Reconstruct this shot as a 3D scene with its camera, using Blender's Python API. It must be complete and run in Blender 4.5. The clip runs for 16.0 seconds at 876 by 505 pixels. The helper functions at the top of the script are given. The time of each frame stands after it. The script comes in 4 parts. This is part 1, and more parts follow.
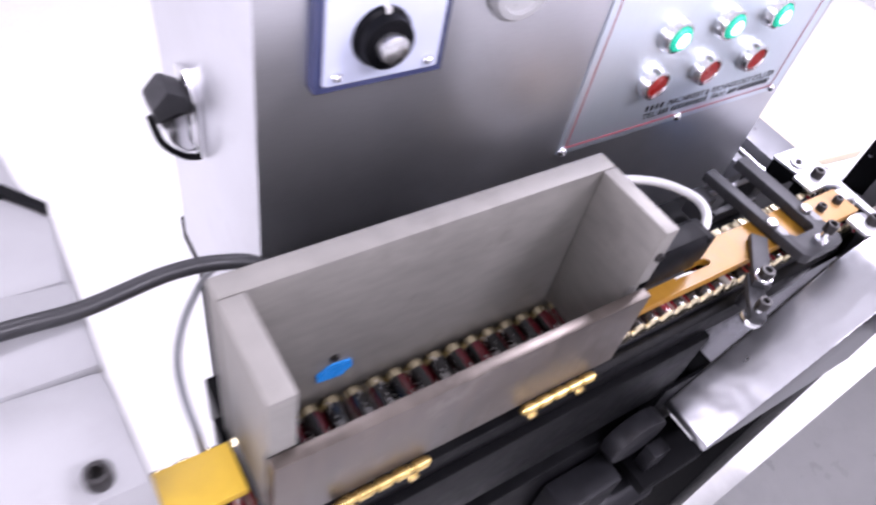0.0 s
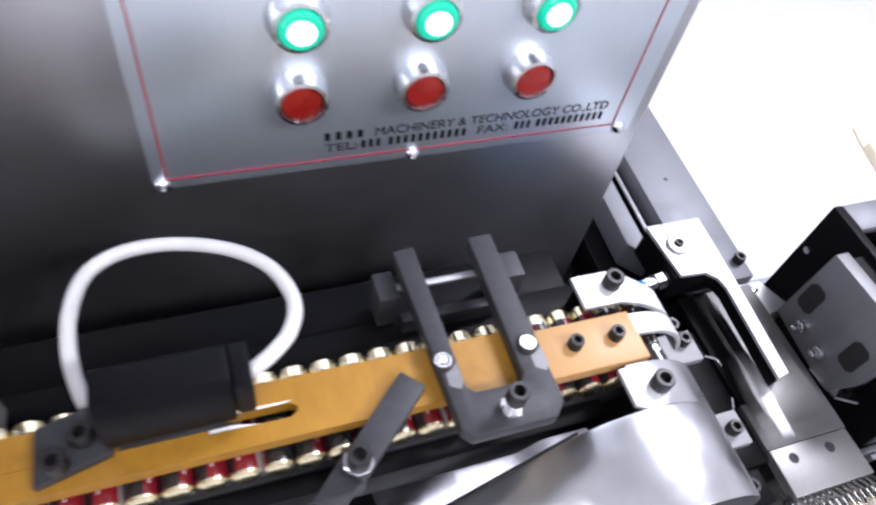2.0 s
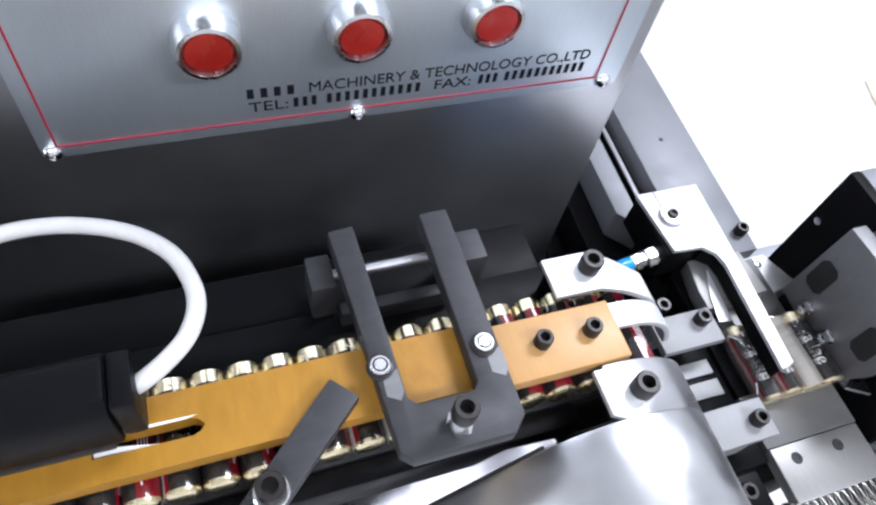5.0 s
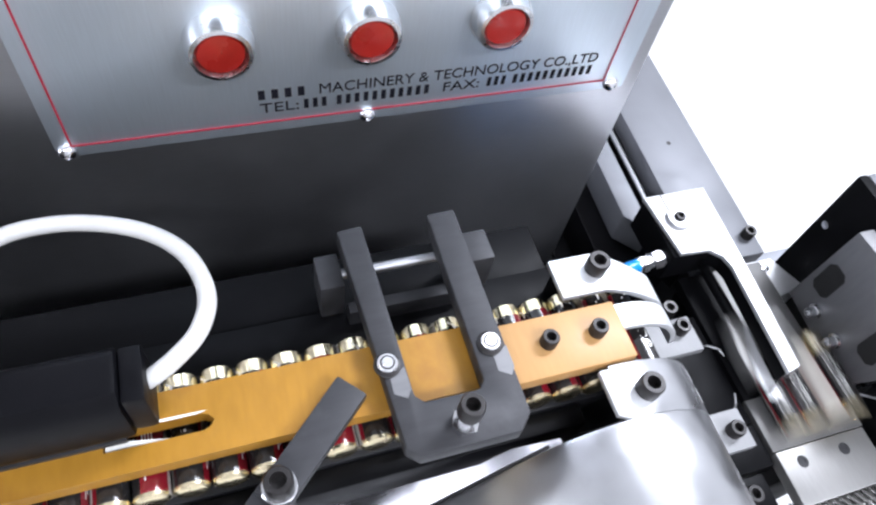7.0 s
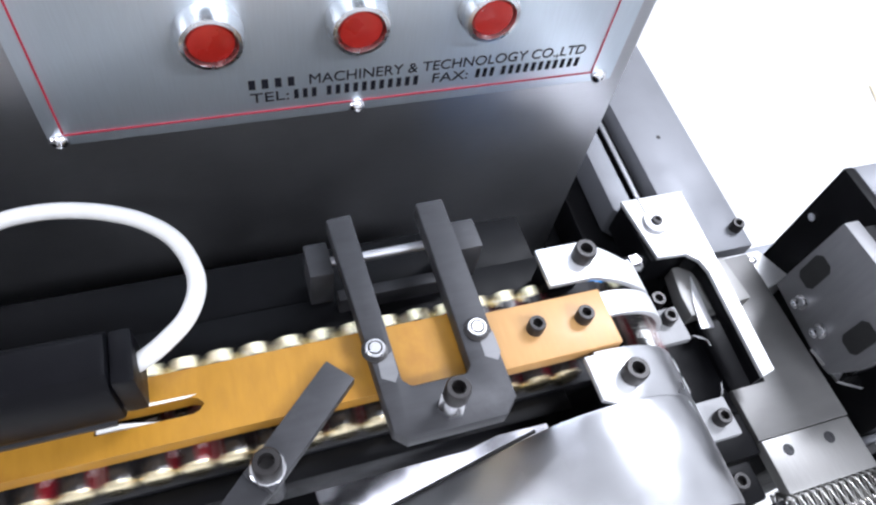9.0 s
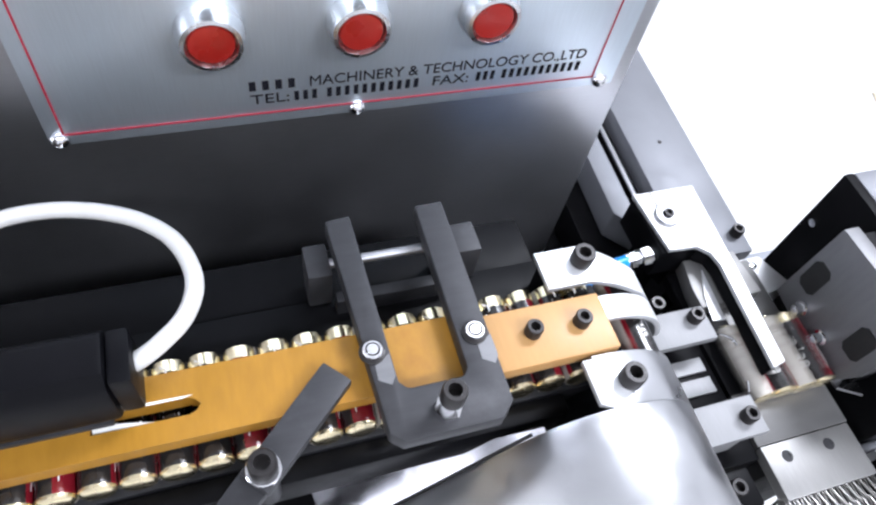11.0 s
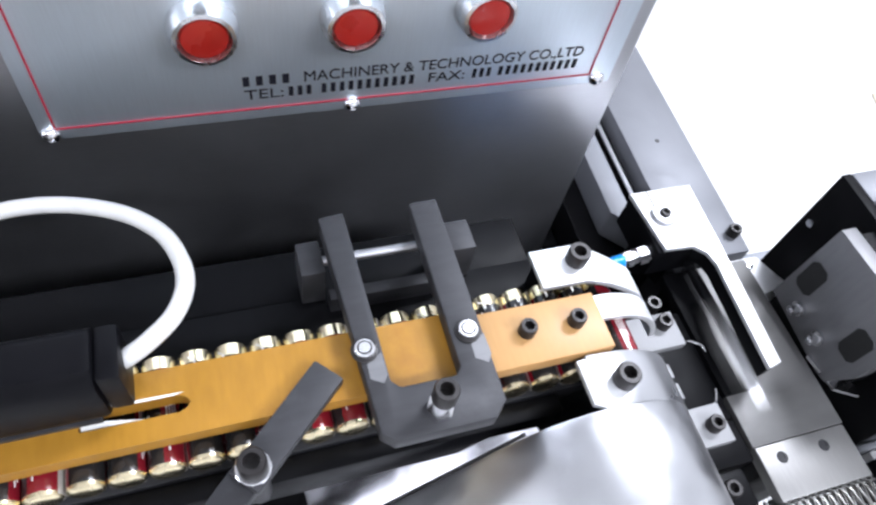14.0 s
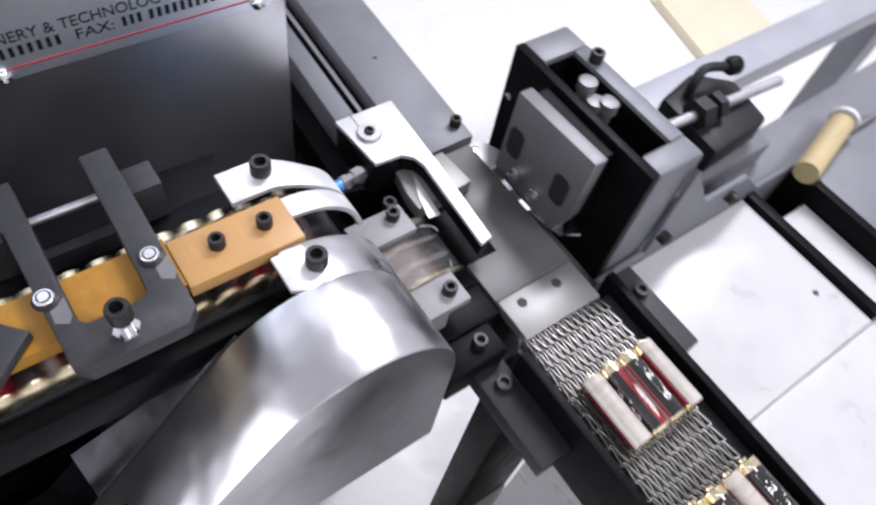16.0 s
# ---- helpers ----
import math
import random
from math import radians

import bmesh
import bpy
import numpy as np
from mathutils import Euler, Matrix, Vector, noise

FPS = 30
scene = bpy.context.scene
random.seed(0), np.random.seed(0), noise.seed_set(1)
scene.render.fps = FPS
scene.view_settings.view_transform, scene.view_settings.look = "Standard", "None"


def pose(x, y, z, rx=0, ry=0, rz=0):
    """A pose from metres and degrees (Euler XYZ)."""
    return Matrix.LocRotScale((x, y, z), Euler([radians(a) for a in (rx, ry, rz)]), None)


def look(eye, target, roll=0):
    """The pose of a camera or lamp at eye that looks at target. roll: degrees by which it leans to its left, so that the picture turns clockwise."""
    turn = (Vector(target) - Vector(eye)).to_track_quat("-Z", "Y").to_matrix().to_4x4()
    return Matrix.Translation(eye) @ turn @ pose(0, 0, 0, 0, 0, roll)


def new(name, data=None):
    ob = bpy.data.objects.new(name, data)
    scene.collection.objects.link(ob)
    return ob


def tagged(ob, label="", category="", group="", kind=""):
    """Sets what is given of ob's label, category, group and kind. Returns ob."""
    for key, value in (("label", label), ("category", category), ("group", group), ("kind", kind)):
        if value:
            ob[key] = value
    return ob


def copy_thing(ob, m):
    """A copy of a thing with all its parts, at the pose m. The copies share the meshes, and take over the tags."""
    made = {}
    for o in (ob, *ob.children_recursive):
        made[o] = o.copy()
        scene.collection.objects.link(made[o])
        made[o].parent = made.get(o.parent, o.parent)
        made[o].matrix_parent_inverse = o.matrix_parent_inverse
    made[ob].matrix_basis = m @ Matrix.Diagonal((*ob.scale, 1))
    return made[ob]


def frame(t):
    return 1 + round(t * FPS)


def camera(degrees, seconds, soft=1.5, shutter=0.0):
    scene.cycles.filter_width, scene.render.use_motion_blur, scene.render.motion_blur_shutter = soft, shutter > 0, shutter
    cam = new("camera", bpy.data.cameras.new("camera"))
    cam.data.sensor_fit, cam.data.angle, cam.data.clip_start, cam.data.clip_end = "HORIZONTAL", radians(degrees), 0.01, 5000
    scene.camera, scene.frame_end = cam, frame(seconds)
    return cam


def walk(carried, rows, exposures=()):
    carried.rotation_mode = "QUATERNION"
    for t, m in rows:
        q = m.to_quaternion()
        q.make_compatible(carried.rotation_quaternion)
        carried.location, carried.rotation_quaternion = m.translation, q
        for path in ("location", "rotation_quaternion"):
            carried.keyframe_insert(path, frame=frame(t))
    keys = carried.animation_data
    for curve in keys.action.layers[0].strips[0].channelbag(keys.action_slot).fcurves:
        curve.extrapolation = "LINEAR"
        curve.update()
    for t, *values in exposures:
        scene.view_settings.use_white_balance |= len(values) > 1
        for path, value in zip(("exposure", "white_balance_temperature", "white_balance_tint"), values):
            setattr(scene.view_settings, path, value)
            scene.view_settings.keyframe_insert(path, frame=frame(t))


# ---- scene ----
cam = camera(64.5, 16.0, soft=2.3, shutter=0.5)
# seconds, eye, a point looked at, roll
PATH = [
    (0, (-0.5109, -0.2947, 1.4513), (-0.4201, -0.1944, 1.3040), 14.10),
    (0.5, (-0.3871, -0.2894, 1.4319), (-0.3026, -0.1864, 1.2828), 12.88),
    (1, (-0.2572, -0.2931, 1.4148), (-0.1869, -0.1891, 1.2592), 14.04),
    (1.5, (-0.1953, -0.2835, 1.4148), (-0.1279, -0.1749, 1.2609), 10.35),
    (2, (-0.1136, -0.2742, 1.3913), (-0.0559, -0.1662, 1.2332), 13.08),
    (2.5, (-0.0749, -0.2482, 1.3619), (-0.0210, -0.1469, 1.1981), 13.11),
    (3, (-0.0697, -0.2443, 1.3554), (-0.0140, -0.1476, 1.1895), 13.96),
    (3.5, (-0.0695, -0.2434, 1.3552), (-0.0140, -0.1457, 1.1898), 13.95),
    (4, (-0.0692, -0.2423, 1.3546), (-0.0138, -0.1444, 1.1893), 13.86),
    (6.5, (-0.0712, -0.2436, 1.3565), (-0.0182, -0.1444, 1.1912), 13.28),
    (7, (-0.0709, -0.2453, 1.3568), (-0.0182, -0.1456, 1.1917), 13.08),
    (7.5, (-0.0703, -0.2486, 1.3574), (-0.0174, -0.1485, 1.1925), 12.89),
    (8, (-0.0700, -0.2520, 1.3580), (-0.0166, -0.1517, 1.1934), 13.06),
    (8.5, (-0.0702, -0.2525, 1.3575), (-0.0171, -0.1524, 1.1926), 13.19),
    (9, (-0.0692, -0.2530, 1.3576), (-0.0156, -0.1535, 1.1926), 13.45),
    (11.5, (-0.0677, -0.2539, 1.3574), (-0.0146, -0.1532, 1.1930), 13.60),
    (12, (-0.0679, -0.2532, 1.3576), (-0.0146, -0.1526, 1.1931), 13.79),
    (12.5, (-0.0685, -0.2519, 1.3572), (-0.0164, -0.1511, 1.1925), 13.53),
    (13, (-0.0699, -0.2477, 1.3559), (-0.0173, -0.1471, 1.1913), 14.02),
    (13.5, (-0.0690, -0.2493, 1.3551), (-0.0163, -0.1489, 1.1904), 14.00),
    (14, (-0.0650, -0.2532, 1.3559), (-0.0116, -0.1533, 1.1911), 14.19),
    (14.5, (-0.0427, -0.2650, 1.3545), (0.0167, -0.1695, 1.1892), 14.80),
    (15, (-0.0130, -0.2766, 1.3573), (0.0463, -0.1803, 1.1924), 13.14),
    (15.5, (0.0113, -0.2956, 1.3531), (0.0830, -0.2097, 1.1873), 16.18),
    (16, (-0.0016, -0.3296, 1.3681), (0.0801, -0.2503, 1.2037), 13.30),
]
EXPOSURE = [(0.0, -0.10, 6250, 32), (1.0, 0.16, 6200, 30), (2.0, -0.36, 6180, 22), (3.0, -0.54, 6120, 18), (4.0, -0.48, 6120, 16), (7.0, -0.17, 6120, 16), (14.0, -0.17, 6120, 16), (15.0, -0.46, 6200, 18), (16.0, -0.68, 6400, 21)]
walk(cam, [(t, look(eye, target, roll)) for t, eye, target, roll in PATH], EXPOSURE)

# ---- light: a closed workshop with fluorescent ceiling fixtures ----
world = bpy.data.worlds.new("world")
scene.world = world
world.use_nodes = True
world.node_tree.nodes["Background"].inputs[0].default_value = (0.8, 0.86, 1.0, 1)
world.node_tree.nodes["Background"].inputs[1].default_value = 0.3
LAMPS = [(-0.9, 1.0, 26), (1.6, 0.6, 128), (-0.7, -1.5, 48), (1.3, -1.6, 112)]
for lx, ly, watts in LAMPS:
    data = bpy.data.lights.new("ceiling_lamp", "AREA")
    data.shape, data.size, data.size_y = "RECTANGLE", 1.2, 0.35
    data.energy, data.color = watts, (0.93, 0.97, 1.0)
    lamp = new("ceiling_lamp", data)
    lamp.matrix_world = pose(lx, ly, 2.93, 0, 0, 0)
data = bpy.data.lights.new("window_daylight", "AREA")
data.shape, data.size, data.size_y = "RECTANGLE", 1.66, 2.56
data.energy, data.color = 118, (0.95, 0.98, 1.0)
lamp = new("window_daylight", data)
lamp.matrix_world = pose(-3.05, 0.30, 1.55, 0, -90, 0)

# ---- helpers: lengths in decimetres, written out as metres ----
U = 0.1
ORG = {}


def box(bm, x0, x1, y0, y1, z0, z1):
    c = [bm.verts.new((x, y, z)) for z in (z0, z1) for x, y in ((x0, y0), (x1, y0), (x1, y1), (x0, y1))]
    for f in ((3, 2, 1, 0), (4, 5, 6, 7), (0, 1, 5, 4), (1, 2, 6, 5), (2, 3, 7, 6), (3, 0, 4, 7)):
        bm.faces.new([c[i] for i in f])
    return bm


def prism(bm, pts, axis, a, b):
    """A polygon in the plane across axis, drawn out from a to b."""
    def at(p, q):
        return {"x": (q, p[0], p[1]), "y": (p[0], q, p[1]), "z": (p[0], p[1], q)}[axis]
    lo = [bm.verts.new(at(p, a)) for p in pts]
    hi = [bm.verts.new(at(p, b)) for p in pts]
    bm.faces.new(lo)
    bm.faces.new(hi[::-1])
    n = len(pts)
    for i in range(n):
        bm.faces.new((lo[i], hi[i], hi[(i + 1) % n], lo[(i + 1) % n]))
    bmesh.ops.recalc_face_normals(bm, faces=bm.faces)
    return bm


def cyl(bm, p0, p1, r0, r1=None, seg=20):
    p0, p1 = Vector(p0), Vector(p1)
    r1 = r0 if r1 is None else r1
    q = (p1 - p0).to_track_quat("Z", "Y")
    rings = [[bm.verts.new(p + q @ Vector((r * math.cos(2 * math.pi * i / seg), r * math.sin(2 * math.pi * i / seg), 0)))
              for i in range(seg)] for p, r in ((p0, r0), (p1, r1))]
    bm.faces.new(rings[0][::-1])
    bm.faces.new(rings[1])
    for i in range(seg):
        k = (i + 1) % seg
        bm.faces.new((rings[0][i], rings[0][k], rings[1][k], rings[1][i]))
    return bm


def lathe(bm, base, axis, profile, seg=24):
    """Turned form: profile of (distance along axis, radius)."""
    base, q = Vector(base), Vector(axis).to_track_quat("Z", "Y")
    rings = []
    for d, r in profile:
        rings.append([bm.verts.new(base + q @ Vector((max(r, 1e-4) * math.cos(2 * math.pi * i / seg), max(r, 1e-4) * math.sin(2 * math.pi * i / seg), d)))
                      for i in range(seg)])
    for a, b in zip(rings, rings[1:]):
        for i in range(seg):
            k = (i + 1) % seg
            bm.faces.new((a[i], a[k], b[k], b[i]))
    bm.faces.new(rings[0][::-1])
    bm.faces.new(rings[-1])
    return bm


def tube(bm, path, r, seg=10):
    """A round wire or hose along points."""
    path = [Vector(p) for p in path]
    rings, ref = [], None
    for i, p in enumerate(path):
        d = (path[min(i + 1, len(path) - 1)] - path[max(i - 1, 0)]).normalized()
        if ref is None:
            ref = d.orthogonal().normalized()
        ref = (ref - d * ref.dot(d)).normalized()
        side = d.cross(ref)
        rings.append([bm.verts.new(p + r * (math.cos(2 * math.pi * k / seg) * ref + math.sin(2 * math.pi * k / seg) * side)) for k in range(seg)])
    for a, b in zip(rings, rings[1:]):
        for i in range(seg):
            k = (i + 1) % seg
            bm.faces.new((a[i], a[k], b[k], b[i]))
    bm.faces.new(rings[0][::-1])
    bm.faces.new(rings[-1])
    return bm


def curve_points(ctrl, n=12):
    """A smooth line through control points."""
    pts = [Vector(c) for c in ctrl]
    out = []
    for i in range(len(pts) - 1):
        a, b, c, d = pts[max(i - 1, 0)], pts[i], pts[i + 1], pts[min(i + 2, len(pts) - 1)]
        for k in range(n):
            t = k / n
            out.append(0.5 * (2 * b + (c - a) * t + (2 * a - 5 * b + 4 * c - d) * t * t + (3 * b - a - 3 * c + d) * t ** 3))
    return out + [pts[-1]]


def soften(bm, width):
    edges = [e for e in bm.edges if len(e.link_faces) == 2 and e.calc_face_angle(0) > 0.6]
    bmesh.ops.bevel(bm, geom=edges, offset=width, segments=2, profile=0.6, affect="EDGES", clamp_overlap=True)


def shaped(name, bm, material, bevel=0.0, org=(0, 0, 0)):
    bmesh.ops.recalc_face_normals(bm, faces=bm.faces)
    if bevel:
        soften(bm, bevel)
    o = Vector(org)
    for v in bm.verts:
        v.co = (v.co - o) * U
    me = bpy.data.meshes.new(name)
    bm.to_mesh(me)
    bm.free()
    me.materials.append(material)
    me.shade_smooth()
    me.set_sharp_from_angle(angle=radians(38))
    return me


def thing(name, label, category, at, group="", kind=""):
    """The Empty at the base of a thing that has parts."""
    ob = new(name)
    ob.empty_display_size = 0.02
    ob.location = Vector(at) * U
    ORG[ob] = Vector(at)
    return tagged(ob, label, category, group, kind)


def part(name, bm, material, parent, label="", bevel=0.0):
    """One mesh under a thing or a part; its form is given in the place's own decimetres."""
    ob = new(name, shaped(name, bm, material, bevel, ORG[parent]))
    ORG[ob] = ORG[parent]
    ob.parent = parent
    if label:
        ob["label"] = label
    return ob


def solo(name, bm, material, label, category, at=(0, 0, 0), bevel=0.0, kind="", group=""):
    """A thing that is one mesh."""
    ob = new(name, shaped(name, bm, material, bevel, at))
    ob.location = Vector(at) * U
    ORG[ob] = Vector(at)
    return tagged(ob, label, category, group, kind)


def B():
    return bmesh.new()


# ---- materials ----
def surf(name, base, rough=0.5, metal=0.0, var=0.15, scale=60.0, stretch=(1, 1, 1), bump=0.1, rvar=0.12, stain=0.0, stain_colour=(0.05, 0.045, 0.04), coat=0.0, spec=0.5, wave=0.0):
    m = bpy.data.materials.new(name)
    m.use_nodes = True
    nt = m.node_tree
    n, l = nt.nodes, nt.links
    bsdf = n["Principled BSDF"]
    tc, mp = n.new("ShaderNodeTexCoord"), n.new("ShaderNodeMapping")
    mp.inputs["Scale"].default_value = stretch
    l.new(tc.outputs["Object"], mp.inputs["Vector"])
    fine, big = n.new("ShaderNodeTexNoise"), n.new("ShaderNodeTexNoise")
    fine.inputs["Scale"].default_value, fine.inputs["Detail"].default_value = scale, 6
    big.inputs["Scale"].default_value, big.inputs["Detail"].default_value = 14.0, 4
    l.new(mp.outputs[0], fine.inputs["Vector"])
    l.new(tc.outputs["Object"], big.inputs["Vector"])
    both = n.new("ShaderNodeMath")
    both.operation = "ADD"
    l.new(fine.outputs["Fac"], both.inputs[0])
    l.new(big.outputs["Fac"], both.inputs[1])
    ramp = n.new("ShaderNodeMapRange")
    ramp.inputs["From Min"].default_value, ramp.inputs["From Max"].default_value = 0.6, 1.4
    l.new(both.outputs[0], ramp.inputs["Value"])
    mix = n.new("ShaderNodeMix")
    mix.data_type = "RGBA"
    mix.inputs["A"].default_value = (*[max(0, c * (1 - var)) for c in base], 1)
    mix.inputs["B"].default_value = (*[min(1, c * (1 + var)) for c in base], 1)
    l.new(ramp.outputs[0], mix.inputs["Factor"])
    colour = mix.outputs["Result"]
    if stain:
        spots = n.new("ShaderNodeTexNoise")
        spots.inputs["Scale"].default_value, spots.inputs["Detail"].default_value, spots.inputs["Roughness"].default_value = 25.0, 8, 0.7
        l.new(tc.outputs["Object"], spots.inputs["Vector"])
        cut = n.new("ShaderNodeMapRange")
        cut.inputs["From Min"].default_value, cut.inputs["From Max"].default_value, cut.inputs["To Max"].default_value = 0.54, 0.72, stain
        l.new(spots.outputs["Fac"], cut.inputs["Value"])
        dirt = n.new("ShaderNodeMix")
        dirt.data_type = "RGBA"
        dirt.inputs["B"].default_value = (*stain_colour, 1)
        l.new(cut.outputs[0], dirt.inputs["Factor"])
        l.new(colour, dirt.inputs["A"])
        colour = dirt.outputs["Result"]
    l.new(colour, bsdf.inputs["Base Color"])
    rr = n.new("ShaderNodeMapRange")
    rr.inputs["From Min"].default_value, rr.inputs["From Max"].default_value = 0.6, 1.4
    rr.inputs["To Min"].default_value, rr.inputs["To Max"].default_value = max(0.03, rough - rvar), min(1, rough + rvar)
    l.new(both.outputs[0], rr.inputs["Value"])
    l.new(rr.outputs[0], bsdf.inputs["Roughness"])
    bsdf.inputs["Metallic"].default_value = metal
    bsdf.inputs["Coat Weight"].default_value = coat
    bsdf.inputs["Specular IOR Level"].default_value = spec
    if bump:
        bp = n.new("ShaderNodeBump")
        bp.inputs["Strength"].default_value, bp.inputs["Distance"].default_value = bump, 0.0006
        l.new(fine.outputs["Fac"], bp.inputs["Height"])
        l.new(bp.outputs[0], bsdf.inputs["Normal"])
        if wave:
            slow, wb = n.new("ShaderNodeTexNoise"), n.new("ShaderNodeBump")
            slow.inputs["Scale"].default_value, slow.inputs["Detail"].default_value = 22.0, 2
            l.new(tc.outputs["Object"], slow.inputs["Vector"])
            wb.inputs["Strength"].default_value, wb.inputs["Distance"].default_value = wave, 0.01
            l.new(slow.outputs["Fac"], wb.inputs["Height"])
            l.new(wb.outputs[0], bp.inputs["Normal"])
    return m


def glow(name, base, strength, emit):
    m = surf(name, base, 0.25, 0, 0.05, 80, bump=0)
    b = m.node_tree.nodes["Principled BSDF"]
    b.inputs["Emission Color"].default_value = (*emit, 1)
    b.inputs["Emission Strength"].default_value = strength
    return m


STEEL = surf("brushed_stainless", (0.68, 0.685, 0.715), 0.385, 1.0, 0.06, 60, (1, 1, 20), 0.02, 0.05, stain=0.12, stain_colour=(0.38, 0.38, 0.40))
PANEL = surf("panel_aluminium", (0.79, 0.87, 0.94), 0.40, 0.9, 0.05, 60, (20, 1, 1), 0.015, 0.05)
SHEET = surf("guard_sheet_steel", (0.52, 0.525, 0.545), 0.33, 1.0, 0.08, 20, (1, 3, 1), 0.02, 0.08, stain=0.35, stain_colour=(0.36, 0.36, 0.38), wave=0.28)
PLATE = surf("bright_milled_steel", (0.66, 0.665, 0.675), 0.42, 0.6, 0.08, 90, (1, 8, 1), 0.05, 0.1, stain=0.15, stain_colour=(0.5, 0.5, 0.5))
CHROME = surf("chrome", (0.80, 0.80, 0.82), 0.16, 1.0, 0.05, 100, bump=0.02, rvar=0.05)
IRON = surf("blackened_iron", (0.016, 0.016, 0.018), 0.5, 0.2, 0.3, 70, bump=0.15, rvar=0.1, stain=0.3, stain_colour=(0.042, 0.042, 0.045), spec=0.25)
GREYMETAL = surf("grey_oxide_steel", (0.037, 0.037, 0.040), 0.52, 0.25, 0.25, 60, (1, 6, 1), 0.15, 0.1, stain=0.35, stain_colour=(0.095, 0.095, 0.10), spec=0.25)
BED = surf("grey_painted_steel", (0.13, 0.134, 0.146), 0.5, 0.25, 0.12, 50, bump=0.08, stain=0.3, stain_colour=(0.09, 0.09, 0.097), spec=0.35)
BEAMGREY = surf("pale_grey_paint", (0.25, 0.26, 0.285), 0.5, 0.2, 0.1, 50, bump=0.08, stain=0.3, stain_colour=(0.18, 0.18, 0.19), spec=0.4)
BLACK = surf("black_anodised", (0.003, 0.003, 0.0036), 0.44, 0.0, 0.3, 90, bump=0.08, rvar=0.1, stain=0.25, stain_colour=(0.007, 0.007, 0.0076), spec=0.06)
SCREW = surf("black_oxide_screw", (0.018, 0.016, 0.016), 0.42, 0.4, 0.25, 200, bump=0.05)
DARK = surf("socket_dark", (0.006, 0.006, 0.006), 0.7, 0, 0.2, 100)
BAKELITE = surf("orange_phenolic_board", (0.31, 0.150, 0.015), 0.42, 0, 0.18, 70, (4, 1, 1), 0.04, 0.08, stain=0.55, stain_colour=(0.20, 0.082, 0.008), spec=0.35)
YELLOW = surf("yellow_painted_plate", (0.72, 0.46, 0.04), 0.4, 0, 0.08, 70, bump=0.05, stain=0.2, stain_colour=(0.5, 0.3, 0.03))
HOPPER = surf("grey_cast_plate", (0.198, 0.189, 0.172), 0.52, 0.2, 0.2, 60, (1, 1, 3), 0.08, 0.1, stain=0.45, stain_colour=(0.10, 0.09, 0.078))
WHITEMETAL = surf("pale_grey_enamel", (0.40, 0.40, 0.40), 0.35, 0, 0.06, 40, bump=0.03, stain=0.3, stain_colour=(0.30, 0.295, 0.285))
FEEDERGREY = surf("light_grey_enamel", (0.30, 0.30, 0.305), 0.35, 0, 0.06, 40, bump=0.03, stain=0.35, stain_colour=(0.23, 0.225, 0.22))
WHITECABLE = surf("white_cable", (0.58, 0.575, 0.56), 0.42, 0, 0.06, 120, bump=0.05)
BLACKCABLE = surf("black_cable", (0.02, 0.02, 0.022), 0.4, 0, 0.2, 120)
GREYCABLE = surf("grey_cable", (0.25, 0.26, 0.27), 0.45, 0, 0.1, 120)
PLASTIC = surf("black_plastic", (0.003, 0.003, 0.004), 0.42, 0, 0.2, 150, bump=0.1, spec=0.09)
BLUE = surf("blue_air_hose", (0.01, 0.22, 0.62), 0.3, 0, 0.1, 120)
RED = surf("red_lens", (0.25, 0.011, 0.007), 0.3, 0, 0.25, 60, bump=0.05, coat=0.3)
GREEN = glow("lit_green_lens", (0.0, 0.42, 0.26), 0.5, (0.0, 0.62, 0.36))
GREENCORE = glow("lit_lamp_core", (0.8, 1.0, 0.92), 2.2, (0.75, 1.0, 0.9))
REDLINE = surf("red_print", (0.30, 0.015, 0.035), 0.6, 0, 0.15, 100, spec=0.2)
INK = surf("black_print", (0.008, 0.008, 0.012), 0.6, 0, 0.1, 100, spec=0.15)
GOLD = surf("gold_battery_can", (0.84, 0.73, 0.49), 0.24, 1.0, 0.06, 100, bump=0.03, rvar=0.06)
SLEEVEBLACK = surf("black_battery_sleeve", (0.014, 0.013, 0.013), 0.22, 0, 0.2, 80, bump=0.03, coat=0.3)
SLEEVERED = surf("red_battery_sleeve", (0.155, 0.007, 0.013), 0.22, 0, 0.25, 80, bump=0.03, coat=0.3)
# pale sector of the battery: gloss reflections on the sleeve, put into the colour
PALESHEEN = surf("pale_battery_sheen", (0.38, 0.355, 0.315), 0.3, 0.1, 0.12, 60, (1, 6, 1), 0.05, 0.08, coat=0.4, stain=0.5, stain_colour=(0.25, 0.225, 0.20))
WHITEPRINT = surf("white_print", (0.78, 0.77, 0.74), 0.4, 0, 0.05, 80)
BRASS = surf("brass", (0.62, 0.44, 0.16), 0.3, 1.0, 0.12, 90, bump=0.06)
DIALBLUE = surf("dark_blue_plastic", (0.045, 0.053, 0.12), 0.4)
